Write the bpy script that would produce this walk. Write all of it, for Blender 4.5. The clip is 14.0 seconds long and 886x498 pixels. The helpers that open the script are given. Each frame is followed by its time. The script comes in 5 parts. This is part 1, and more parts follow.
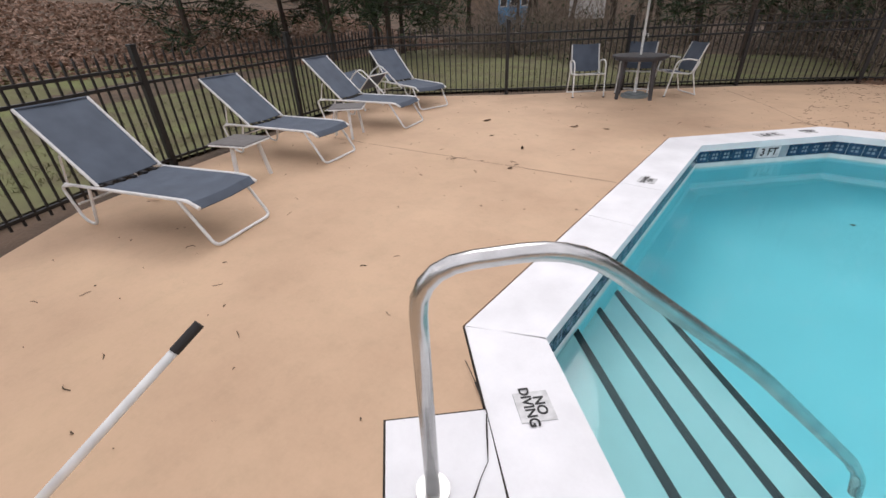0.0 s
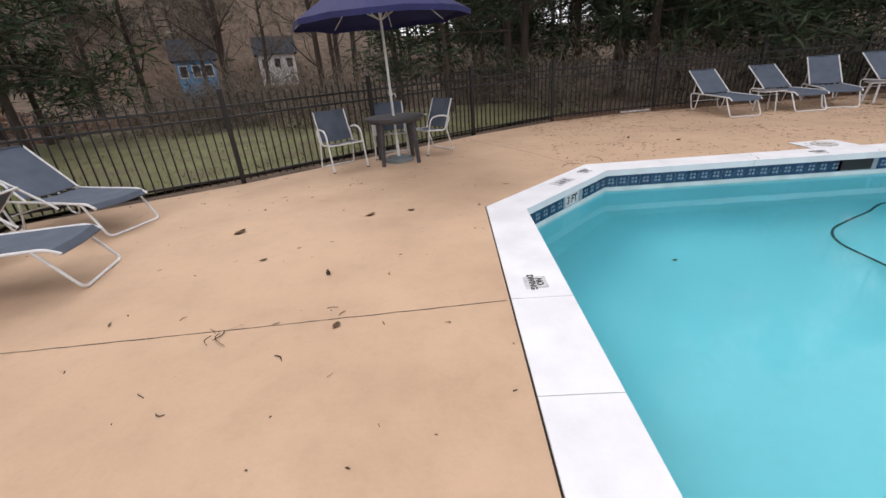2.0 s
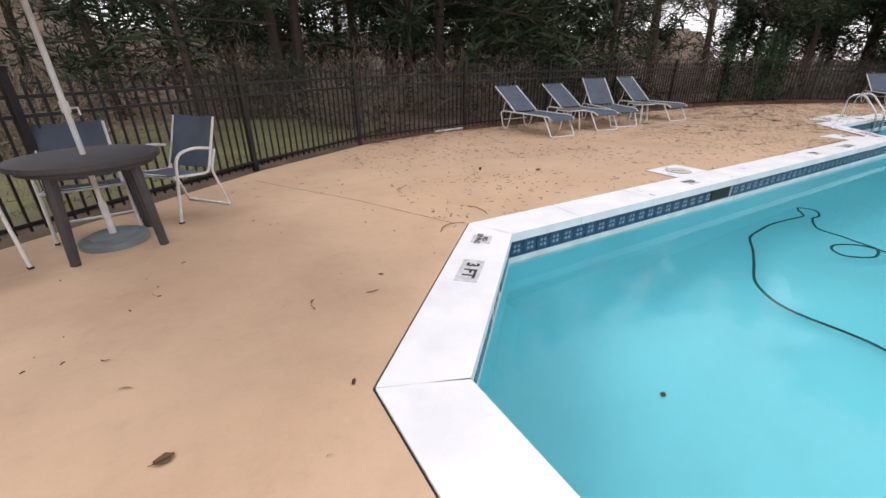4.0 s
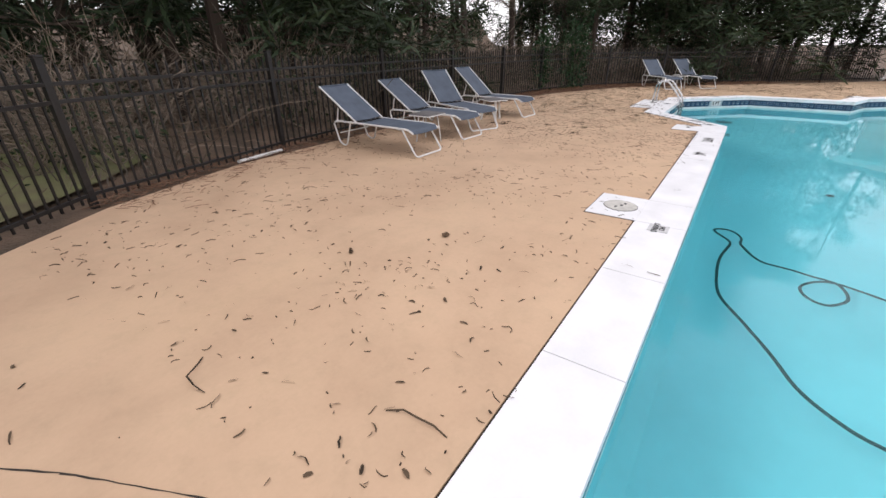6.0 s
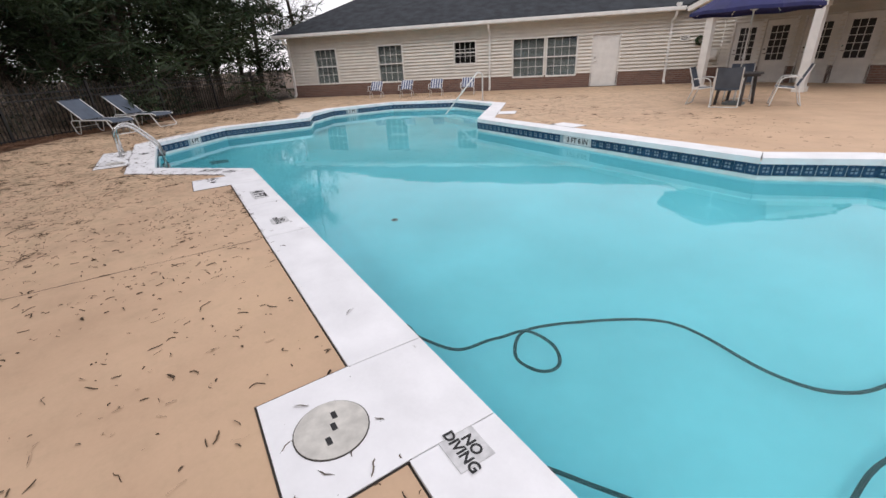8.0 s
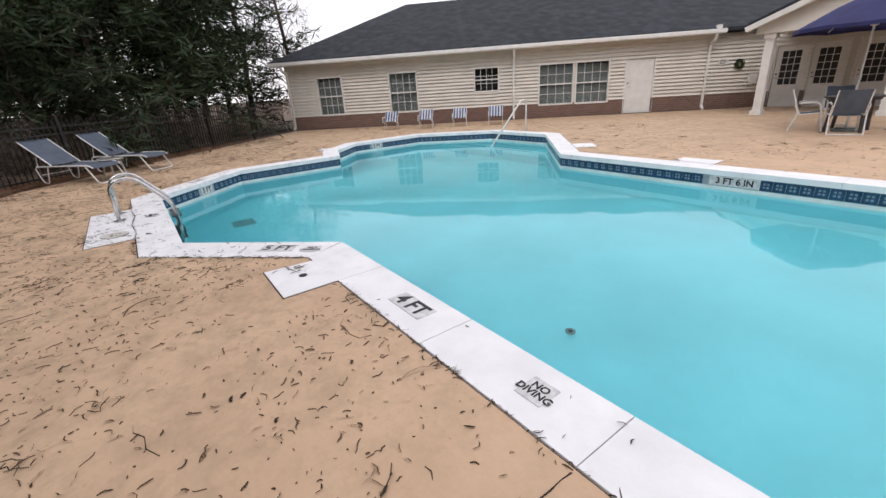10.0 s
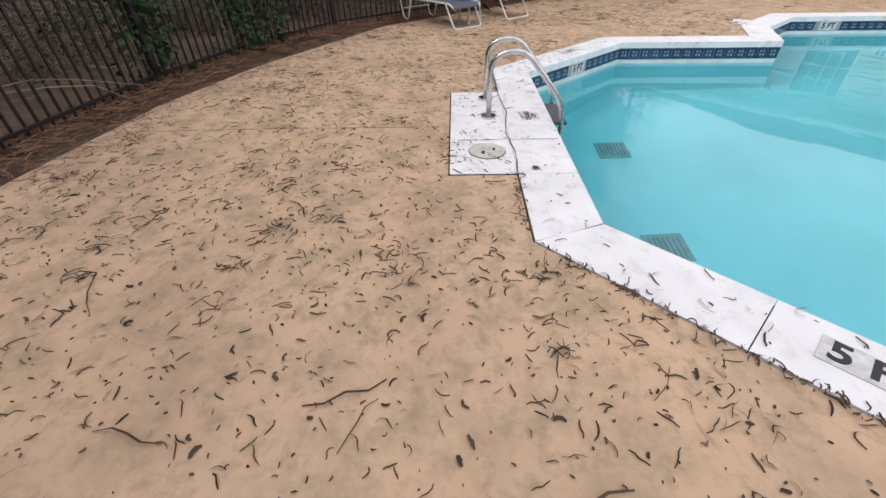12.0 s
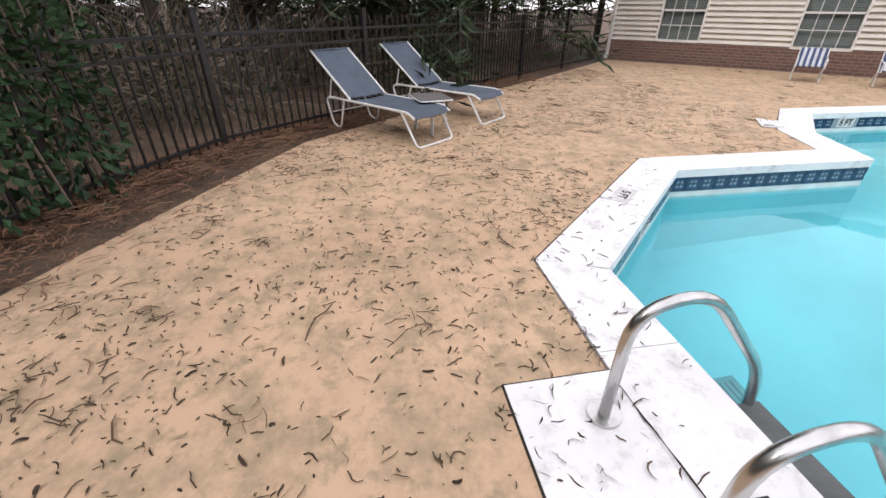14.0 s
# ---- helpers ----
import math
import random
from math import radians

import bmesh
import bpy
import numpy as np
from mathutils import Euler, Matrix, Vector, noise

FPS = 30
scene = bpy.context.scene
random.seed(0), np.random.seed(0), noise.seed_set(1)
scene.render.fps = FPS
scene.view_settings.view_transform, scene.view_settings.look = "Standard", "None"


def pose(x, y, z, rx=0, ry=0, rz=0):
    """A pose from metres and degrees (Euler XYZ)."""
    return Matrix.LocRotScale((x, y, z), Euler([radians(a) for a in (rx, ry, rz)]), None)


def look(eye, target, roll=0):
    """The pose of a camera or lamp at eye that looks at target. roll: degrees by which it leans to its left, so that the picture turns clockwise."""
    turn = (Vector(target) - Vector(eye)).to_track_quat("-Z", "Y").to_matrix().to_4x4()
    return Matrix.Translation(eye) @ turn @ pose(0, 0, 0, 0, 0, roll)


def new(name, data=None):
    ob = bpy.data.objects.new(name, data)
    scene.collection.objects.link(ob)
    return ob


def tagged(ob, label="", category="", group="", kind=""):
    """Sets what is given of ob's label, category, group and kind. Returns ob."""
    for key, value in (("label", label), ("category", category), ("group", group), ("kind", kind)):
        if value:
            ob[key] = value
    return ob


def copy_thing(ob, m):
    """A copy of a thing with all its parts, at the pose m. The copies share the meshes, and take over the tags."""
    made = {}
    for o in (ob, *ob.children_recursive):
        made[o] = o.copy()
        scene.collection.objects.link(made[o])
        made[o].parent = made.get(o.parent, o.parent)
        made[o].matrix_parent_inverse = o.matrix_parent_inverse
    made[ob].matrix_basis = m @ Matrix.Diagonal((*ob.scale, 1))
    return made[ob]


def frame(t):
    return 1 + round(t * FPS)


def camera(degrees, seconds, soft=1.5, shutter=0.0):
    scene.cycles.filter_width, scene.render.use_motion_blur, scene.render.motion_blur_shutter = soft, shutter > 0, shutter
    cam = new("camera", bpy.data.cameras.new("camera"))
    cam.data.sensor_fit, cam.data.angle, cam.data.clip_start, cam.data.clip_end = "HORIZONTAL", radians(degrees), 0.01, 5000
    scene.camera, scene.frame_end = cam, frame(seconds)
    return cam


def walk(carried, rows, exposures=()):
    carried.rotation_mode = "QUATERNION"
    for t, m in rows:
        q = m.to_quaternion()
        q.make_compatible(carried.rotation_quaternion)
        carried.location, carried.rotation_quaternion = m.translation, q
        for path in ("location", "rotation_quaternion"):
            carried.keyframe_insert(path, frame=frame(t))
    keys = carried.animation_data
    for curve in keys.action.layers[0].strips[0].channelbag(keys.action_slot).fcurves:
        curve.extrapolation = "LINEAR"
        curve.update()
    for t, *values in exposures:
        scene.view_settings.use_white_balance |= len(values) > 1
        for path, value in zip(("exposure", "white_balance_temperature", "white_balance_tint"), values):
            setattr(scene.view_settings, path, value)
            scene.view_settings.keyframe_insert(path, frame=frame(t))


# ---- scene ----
cam = camera(93.7, 14.0)

PATH = [
    (0, (0.707, 0.88, 1.508), (-0.391, 2.227, 0.518), -2.4),
    (0.5, (0.254, 1.17, 1.453), (-0.88, 2.507, 0.491), -2.8),
    (1, (-0.15, 1.539, 1.456), (-0.936, 3.144, 0.559), -5.0),
    (1.5, (-0.441, 1.973, 1.47), (-0.763, 3.763, 0.639), -5.4),
    (2, (-0.659, 2.578, 1.452), (-0.735, 4.4, 0.632), -4.6),
    (2.5, (-0.785, 3.296, 1.418), (-0.670, 5.105, 0.572), -3.0),
    (3, (-0.867, 4.022, 1.416), (-0.542, 5.798, 0.557), -1.6),
    (3.5, (-0.933, 4.725, 1.390), (-0.368, 6.445, 0.540), -0.4),
    (4, (-0.782, 5.432, 1.336), (0.122, 7.015, 0.513), -0.5),
    (5.25, (0.02, 7.0, 1.42), (1.32, 8.27, 0.53), -0.3),
    (6.5, (0.968, 8.293, 1.389), (2.612, 9.005, 0.501), 0.0),
    (7, (1.65, 8.573, 1.383), (3.428, 8.659, 0.47), -0.3),
    (7.5, (2.439, 8.67, 1.357), (4.023, 7.874, 0.431), -2.8),
    (10, (6.286, 9.418, 1.39), (7.809, 8.342, 0.667), -3.7),
    (10.5, (7.063, 9.521, 1.363), (8.643, 8.504, 0.677), -3.1),
    (11, (7.856, 9.627, 1.395), (9.485, 8.706, 0.691), -1.5),
    (11.5, (8.595, 9.816, 1.4), (10.291, 9.289, 0.48), -1.3),
    (12, (9.418, 10.071, 1.324), (11.003, 10.132, 0.106), -1.0),
    (12.5, (10.161, 10.241, 1.281), (11.578, 10.568, -0.092), -1.9),
    (13, (10.957, 10.397, 1.378), (12.565, 10.609, 0.209), 4.5),
    (13.5, (11.809, 10.551, 1.427), (13.512, 10.489, 0.379), 1.3),
    (14, (12.613, 10.579, 1.354), (14.316, 10.289, 0.346), 0.5),
]
walk(cam, [(t, look(eye, target, roll)) for t, eye, target, roll in PATH],
     [(0, 0.49), (1, 0.60), (2, 0.56), (4, 0.73), (6.5, 0.77), (7.5, 0.49), (10, 0.60), (11.5, 0.67), (12.5, 0.74), (14, 0.95)])


# ---------------------------------------------------------------- world and light
SUN_EL, SUN_ROT = radians(42), radians(200)
world = bpy.data.worlds.new("sky")
scene.world = world
world.use_nodes = True
wn, wl = world.node_tree.nodes, world.node_tree.links
wn.clear()
sky = wn.new("ShaderNodeTexSky")
sky.sky_type, sky.sun_disc, sky.sun_elevation, sky.sun_rotation = "NISHITA", False, SUN_EL, SUN_ROT
bg_sky, bg_cloud, mixw, outw = wn.new("ShaderNodeBackground"), wn.new("ShaderNodeBackground"), wn.new("ShaderNodeMixShader"), wn.new("ShaderNodeOutputWorld")
bg_sky.inputs["Strength"].default_value = 0.10
bg_cloud.inputs["Color"].default_value = (1.0, 0.952, 1.0, 1)
bg_cloud.inputs["Strength"].default_value = 0.95
mixw.inputs[0].default_value = 0.8
wl.new(sky.outputs[0], bg_sky.inputs[0])
wl.new(bg_sky.outputs[0], mixw.inputs[1])
wl.new(bg_cloud.outputs[0], mixw.inputs[2])
wl.new(mixw.outputs[0], outw.inputs[0])
sun_data = bpy.data.lights.new("sun", "SUN")
sun_data.energy, sun_data.angle, sun_data.color = 0.6, radians(25), (1.0, 0.955, 0.93)
sun = new("sun", sun_data)
sun.matrix_world = look((0, 0, 30), (0 + 12 * math.cos(radians(-60)), 12 * math.sin(radians(-60)), 16))


# ---------------------------------------------------------------- helpers
def mat(name, color, rough=0.6, metal=0.0, var=0.12, scale=6.0, fine=90.0, bump=0.15, spec=0.5, color2=None, rand=0.0, dist=0.003):
    """A principled material with variation at two scales and fine relief."""
    m = bpy.data.materials.new(name)
    m.use_nodes = True
    n, l = m.node_tree.nodes, m.node_tree.links
    b = n["Principled BSDF"]
    b.inputs["Roughness"].default_value, b.inputs["Metallic"].default_value = rough, metal
    b.inputs["Specular IOR Level"].default_value = spec
    tc = n.new("ShaderNodeTexCoord")
    big, small = n.new("ShaderNodeTexNoise"), n.new("ShaderNodeTexNoise")
    big.inputs["Scale"].default_value, big.inputs["Detail"].default_value = scale, 6
    small.inputs["Scale"].default_value, small.inputs["Detail"].default_value = fine, 3
    l.new(tc.outputs["Object"], big.inputs["Vector"])
    l.new(tc.outputs["Object"], small.inputs["Vector"])
    ramp = n.new("ShaderNodeMix")
    ramp.data_type = "RGBA"
    c2 = color2 or tuple(max(0, c * (1 - 2.2 * var)) for c in color)
    c1 = tuple(min(1, c * (1 + var)) for c in color)
    ramp.inputs[6].default_value, ramp.inputs[7].default_value = (*c2, 1), (*c1, 1)
    add = n.new("ShaderNodeMath")
    add.operation = "MULTIPLY_ADD"
    add.inputs[1].default_value = 0.3
    l.new(small.outputs["Fac"], add.inputs[0])
    sub = n.new("ShaderNodeMapRange")
    sub.inputs[1].default_value, sub.inputs[2].default_value, sub.inputs[3].default_value, sub.inputs[4].default_value = 0.3, 0.7, -0.1, 0.8
    l.new(big.outputs["Fac"], sub.inputs[0])
    l.new(sub.outputs[0], add.inputs[2])
    last = add
    if rand:
        info, ra = n.new("ShaderNodeObjectInfo"), n.new("ShaderNodeMath")
        ra.operation, ra.inputs[1].default_value = "MULTIPLY_ADD", rand
        l.new(info.outputs["Random"], ra.inputs[0])
        l.new(add.outputs[0], ra.inputs[2])
        last = ra
    l.new(last.outputs[0], ramp.inputs[0])
    l.new(ramp.outputs[2], b.inputs["Base Color"])
    if bump:
        bp = n.new("ShaderNodeBump")
        bp.inputs["Strength"].default_value, bp.inputs["Distance"].default_value = bump, dist
        l.new(small.outputs["Fac"], bp.inputs["Height"])
        l.new(bp.outputs[0], b.inputs["Normal"])
    return m


def leafmat(name, c1, c2, rough=0.55):
    """Foliage or bark that varies leaf by leaf."""
    m = bpy.data.materials.new(name)
    m.use_nodes = True
    n, l = m.node_tree.nodes, m.node_tree.links
    b = n["Principled BSDF"]
    b.inputs["Roughness"].default_value = rough
    b.inputs["Specular IOR Level"].default_value = 0.25
    geo, info = n.new("ShaderNodeNewGeometry"), n.new("ShaderNodeObjectInfo")
    av = n.new("ShaderNodeMath")
    av.operation, av.inputs[1].default_value = "MULTIPLY_ADD", 0.25
    l.new(info.outputs["Random"], av.inputs[0])
    l.new(geo.outputs["Random Per Island"], av.inputs[2])
    mx = n.new("ShaderNodeMix")
    mx.data_type = "RGBA"
    mx.inputs[6].default_value, mx.inputs[7].default_value = (*c1, 1), (*c2, 1)
    l.new(av.outputs[0], mx.inputs[0])
    l.new(mx.outputs[2], b.inputs["Base Color"])
    return m


def link(name, me, material, parent=None, label=""):
    for mm in (material if isinstance(material, (list, tuple)) else [material]):
        me.materials.append(mm)
    ob = new(name, me)
    if parent is not None:
        ob.parent = parent
    if label:
        ob["label"] = label
    return ob


def part(name, bm, material, parent=None, label="", smooth=False):
    """One mesh object out of a bmesh, under a thing or a part."""
    bmesh.ops.recalc_face_normals(bm, faces=bm.faces)
    me = bpy.data.meshes.new(name)
    bm.to_mesh(me)
    bm.free()
    if smooth:
        for p in me.polygons:
            p.use_smooth = True
    return link(name, me, material, parent, label)


def thing(name, m, label, category, group="", kind=""):
    ob = new(name)
    ob.empty_display_size = 0.1
    ob.matrix_world = m
    return tagged(ob, label, category, group, kind)


def add_box(bm, x0, x1, y0, y1, z0, z1, bevel=0.0, m=None):
    r = bmesh.ops.create_cube(bm, size=1, matrix=Matrix.LocRotScale(((x0 + x1) / 2, (y0 + y1) / 2, (z0 + z1) / 2), None, (x1 - x0, y1 - y0, z1 - z0)))
    vs = r["verts"]
    if bevel:
        es = list({e for v in vs for e in v.link_edges})
        r2 = bmesh.ops.bevel(bm, geom=es, offset=bevel, segments=2, affect="EDGES", profile=0.5)
        vs = list({v for f in r2["faces"] for v in f.verts} | {v for v in vs if v.is_valid})
    if m is not None:
        bmesh.ops.transform(bm, matrix=m, verts=[v for v in vs if v.is_valid])
    return bm


def box(x0, x1, y0, y1, z0, z1, bevel=0.0, m=None):
    return add_box(bmesh.new(), x0, x1, y0, y1, z0, z1, bevel, m)


def prism(pts, z0, z1, bevel=0.0):
    """An upright prism on a polygon."""
    bm = bmesh.new()
    lo = [bm.verts.new((x, y, z0)) for x, y in pts]
    hi = [bm.verts.new((x, y, z1)) for x, y in pts]
    k = len(pts)
    bm.faces.new(hi)
    bm.faces.new(lo[::-1])
    for i in range(k):
        bm.faces.new((lo[i], lo[(i + 1) % k], hi[(i + 1) % k], hi[i]))
    if bevel:
        es = [e for e in bm.edges if all(v.co.z == z1 for v in e.verts)]
        bmesh.ops.bevel(bm, geom=es, offset=bevel, segments=2, affect="EDGES", profile=0.5)
    return bm


def smooth_path(pts, bend, steps=5):
    """Rounds the corners of a polyline."""
    pts = [Vector(p) for p in pts]
    out = [pts[0]]
    for a, b, c in zip(pts, pts[1:], pts[2:]):
        d1, d2 = (a - b), (c - b)
        r = min(bend, d1.length * 0.49, d2.length * 0.49)
        p, q = b + d1.normalized() * r, b + d2.normalized() * r
        for i in range(steps + 1):
            t = i / steps
            out.append(p * (1 - t) ** 2 + b * 2 * t * (1 - t) + q * t * t)
    return out + [pts[-1]]


def add_tube(bm, pts, radius, sides=8, bend=0.0, radius_end=None, flat=1.0):
    pts = smooth_path(pts, bend) if bend else [Vector(p) for p in pts]
    rings, ref = [], None
    for i, p in enumerate(pts):
        d = (pts[min(i + 1, len(pts) - 1)] - pts[max(i - 1, 0)]).normalized()
        if ref is None:
            ref = d.orthogonal().normalized()
        ref = (ref - d * ref.dot(d)).normalized()
        side = d.cross(ref)
        r = radius if radius_end is None else radius + (radius_end - radius) * i / (len(pts) - 1)
        rings.append([bm.verts.new(p + (ref * math.cos(a) + side * math.sin(a) * flat) * r) for a in [2 * math.pi * k / sides for k in range(sides)]])
    for a, b in zip(rings, rings[1:]):
        for k in range(sides):
            bm.faces.new((a[k], a[(k + 1) % sides], b[(k + 1) % sides], b[k]))
    bm.faces.new(rings[0][::-1])
    bm.faces.new(rings[-1])
    return bm


def tube(pts, radius, sides=8, bend=0.0, radius_end=None, flat=1.0):
    return add_tube(bmesh.new(), pts, radius, sides, bend, radius_end, flat)


def disc(r, z0, z1, sides=32, bevel=0.0, cx=0, cy=0):
    return prism([(cx + r * math.cos(2 * math.pi * i / sides), cy + r * math.sin(2 * math.pi * i / sides)) for i in range(sides)], z0, z1, bevel)


def words(name, text, size, m, material, parent):
    """Lettering with the built-in font, as a mesh."""
    cu = bpy.data.curves.new(name, "FONT")
    cu.body, cu.size, cu.align_x, cu.align_y, cu.extrude, cu.space_line = text, size, "CENTER", "CENTER", 0.0006, 0.85
    cu.offset = size * 0.03
    tmp = bpy.data.objects.new(name, cu)
    me = bpy.data.meshes.new_from_object(tmp)
    bpy.data.objects.remove(tmp)
    bpy.data.curves.remove(cu)
    me.materials.clear()
    ob = link(name, me, material, parent)
    ob.matrix_local = m
    return ob


def offset_poly(pts, d):
    """A closed polygon moved outwards by d (points run clockwise)."""
    out, k = [], len(pts)
    for i in range(k):
        a, b, c = (Vector(pts[(i + j) % k]) for j in (-1, 0, 1))
        n1 = Vector((-(b - a).y, (b - a).x)).normalized()
        n2 = Vector((-(c - b).y, (c - b).x)).normalized()
        s = (n1 + n2).normalized()
        out.append(tuple(b + s * (d / max(0.4, s.dot(n1)))))
    return out


# ---------------------------------------------------------------- materials
def grimed(m, x0, x1, least, most, scale, color, lo, hi):
    """Mottled grime over a paint, denser towards the end of the place that lies under the trees."""
    n, l = m.node_tree.nodes, m.node_tree.links
    b = n["Principled BSDF"]
    src = b.inputs["Base Color"].links[0].from_socket
    tc = next(x for x in n if x.bl_idname == "ShaderNodeTexCoord")
    grime = n.new("ShaderNodeTexNoise")
    grime.inputs["Scale"].default_value, grime.inputs["Detail"].default_value, grime.inputs["Roughness"].default_value = scale, 9, 0.72
    l.new(tc.outputs["Object"], grime.inputs["Vector"])
    sep = n.new("ShaderNodeSeparateXYZ")
    l.new(tc.outputs["Object"], sep.inputs[0])
    along = n.new("ShaderNodeMapRange")
    for i, v in enumerate((x0, x1, least, most)):
        along.inputs[i + 1].default_value = v
    l.new(sep.outputs[0], along.inputs[0])
    rng = n.new("ShaderNodeMapRange")
    rng.inputs[1].default_value, rng.inputs[2].default_value = lo, hi
    l.new(grime.outputs["Fac"], rng.inputs[0])
    mul = n.new("ShaderNodeMath")
    mul.operation = "MULTIPLY"
    l.new(rng.outputs[0], mul.inputs[0])
    l.new(along.outputs[0], mul.inputs[1])
    mx = n.new("ShaderNodeMix")
    mx.data_type = "RGBA"
    mx.inputs[7].default_value = (*color, 1)
    l.new(mul.outputs[0], mx.inputs[0])
    l.new(src, mx.inputs[6])
    l.new(mx.outputs[2], b.inputs["Base Color"])
    return m


def deck_material():
    m = mat("deck_concrete", (0.575, 0.40, 0.262), 0.75, var=0.10, scale=1.1, fine=45, bump=0.12, color2=(0.50, 0.335, 0.215))
    grimed(m, 6.0, 12.0, 0.12, 0.75, 3.2, (0.26, 0.205, 0.125), 0.45, 0.66)
    grimed(m, 7.0, 11.5, 0.10, 0.75, 8.0, (0.275, 0.22, 0.135), 0.50, 0.64)
    return grimed(m, -4.0, 4.0, 0.25, 0.25, 0.55, (0.44, 0.30, 0.16), 0.52, 0.72)


def water_material():
    m = bpy.data.materials.new("pool_water")
    m.use_nodes = True
    n, l = m.node_tree.nodes, m.node_tree.links
    n.clear()
    tr, gl, fr, mx, out = n.new("ShaderNodeBsdfRefraction"), n.new("ShaderNodeBsdfGlossy"), n.new("ShaderNodeFresnel"), n.new("ShaderNodeMixShader"), n.new("ShaderNodeOutputMaterial")
    tr.inputs[0].default_value = (0.66, 0.955, 0.985, 1)
    tr.inputs["Roughness"].default_value, tr.inputs["IOR"].default_value = 0.0, 1.33
    gl.inputs["Roughness"].default_value = 0.02
    fr.inputs[0].default_value = 1.33
    tc, nz, bp = n.new("ShaderNodeTexCoord"), n.new("ShaderNodeTexNoise"), n.new("ShaderNodeBump")
    nz.inputs["Scale"].default_value, nz.inputs["Detail"].default_value = 2.2, 2
    bp.inputs["Strength"].default_value, bp.inputs["Distance"].default_value = 0.055, 0.03
    l.new(tc.outputs["Object"], nz.inputs["Vector"])
    l.new(nz.outputs["Fac"], bp.inputs["Height"])
    for s in (gl, fr, tr):
        l.new(bp.outputs[0], s.inputs["Normal"])
    l.new(fr.outputs[0], mx.inputs[0])
    l.new(tr.outputs[0], mx.inputs[1])
    l.new(gl.outputs[0], mx.inputs[2])
    l.new(mx.outputs[0], out.inputs[0])
    return m


def brick_material():
    m = mat("red_brick", (0.24, 0.12, 0.085), 0.85, scale=3, fine=60)
    n, l = m.node_tree.nodes, m.node_tree.links
    b, tc = n["Principled BSDF"], next(x for x in n if x.bl_idname == "ShaderNodeTexCoord")
    br, mp = n.new("ShaderNodeTexBrick"), n.new("ShaderNodeMapping")
    mp.inputs["Rotation"].default_value = (radians(90), 0, 0)
    l.new(tc.outputs["Object"], mp.inputs["Vector"])
    l.new(mp.outputs[0], br.inputs["Vector"])
    br.inputs["Color1"].default_value, br.inputs["Color2"].default_value, br.inputs["Mortar"].default_value = (0.19, 0.10, 0.075, 1), (0.13, 0.072, 0.056, 1), (0.22, 0.185, 0.16, 1)
    br.inputs["Scale"].default_value, br.inputs["Brick Width"].default_value, br.inputs["Row Height"].default_value, br.inputs["Mortar Size"].default_value = 1, 0.21, 0.075, 0.008
    l.new(br.outputs["Color"], b.inputs["Base Color"])
    return m


def glass_material():
    m = bpy.data.materials.new("window_glass")
    m.use_nodes = True
    b = m.node_tree.nodes["Principled BSDF"]
    b.inputs["Base Color"].default_value = (0.75, 0.8, 0.8, 1)
    b.inputs["Roughness"].default_value = 0.03
    b.inputs["Transmission Weight"].default_value = 1.0
    b.inputs["IOR"].default_value = 1.45
    return m


M_DECK = deck_material()
M_COPE = grimed(mat("white_coping_paint", (0.83, 0.83, 0.84), 0.6, var=0.05, scale=3, fine=60, bump=0.12), 8.5, 12.5, 0.06, 0.75, 7.0, (0.40, 0.385, 0.365), 0.52, 0.74)
M_GAP = mat("dark_joint_dirt", (0.035, 0.028, 0.022), 0.95, fine=120)
M_PLASTER = mat("pool_plaster", (0.365, 0.735, 0.79), 0.6, var=0.06, scale=0.6, fine=12, bump=0.0)
M_STEP = mat("white_step_plaster", (0.62, 0.72, 0.71), 0.6, var=0.04, scale=1, fine=12, bump=0.0)
M_LIP = mat("scaled_white_plaster", (0.70, 0.78, 0.78), 0.6, var=0.08, scale=5, fine=60)
M_BAND = mat("black_step_band", (0.02, 0.024, 0.028), 0.5)
M_TILE = mat("navy_glazed_tile", (0.025, 0.06, 0.12), 0.15, var=0.25, scale=20, fine=80, bump=0.05, rand=0.3)
M_MOTIF = mat("pale_blue_glaze", (0.20, 0.27, 0.34), 0.2, var=0.15, scale=30, bump=0.0)
M_GROUT = mat("grout", (0.30, 0.36, 0.40), 0.8)
M_WATER = water_material()
M_STEEL = mat("brushed_steel", (0.60, 0.60, 0.59), 0.27, 1.0, var=0.10, scale=12, fine=200, bump=0.03)
M_TREAD = mat("dark_tread_plastic", (0.09, 0.10, 0.10), 0.6, var=0.15, scale=10)
M_IRON = mat("black_fence_paint", (0.014, 0.013, 0.013), 0.45, var=0.2, scale=20, fine=120, bump=0.08)
M_FRAME = mat("white_tube_paint", (0.74, 0.74, 0.72), 0.35, var=0.07, scale=14, fine=150, bump=0.03)
M_SLING = mat("grey_blue_sling_mesh", (0.088, 0.110, 0.145), 0.8, var=0.10, scale=5, fine=420, bump=0.35)
M_STRAP = mat("dark_lacing", (0.012, 0.012, 0.014), 0.7)
M_TABLE = mat("dark_grey_table", (0.055, 0.052, 0.055), 0.5, var=0.15, scale=8)
M_TOPGREY = mat("grey_tabletop", (0.15, 0.14, 0.135), 0.6, var=0.12, scale=14)
M_BASE = mat("grey_green_base", (0.20, 0.23, 0.235), 0.6, var=0.12)
M_GRATE = mat("pale_grate_plastic", (0.26, 0.40, 0.42), 0.6, var=0.12)
M_NAVY = mat("navy_canvas", (0.022, 0.024, 0.105), 0.85, var=0.12, scale=4, fine=300)
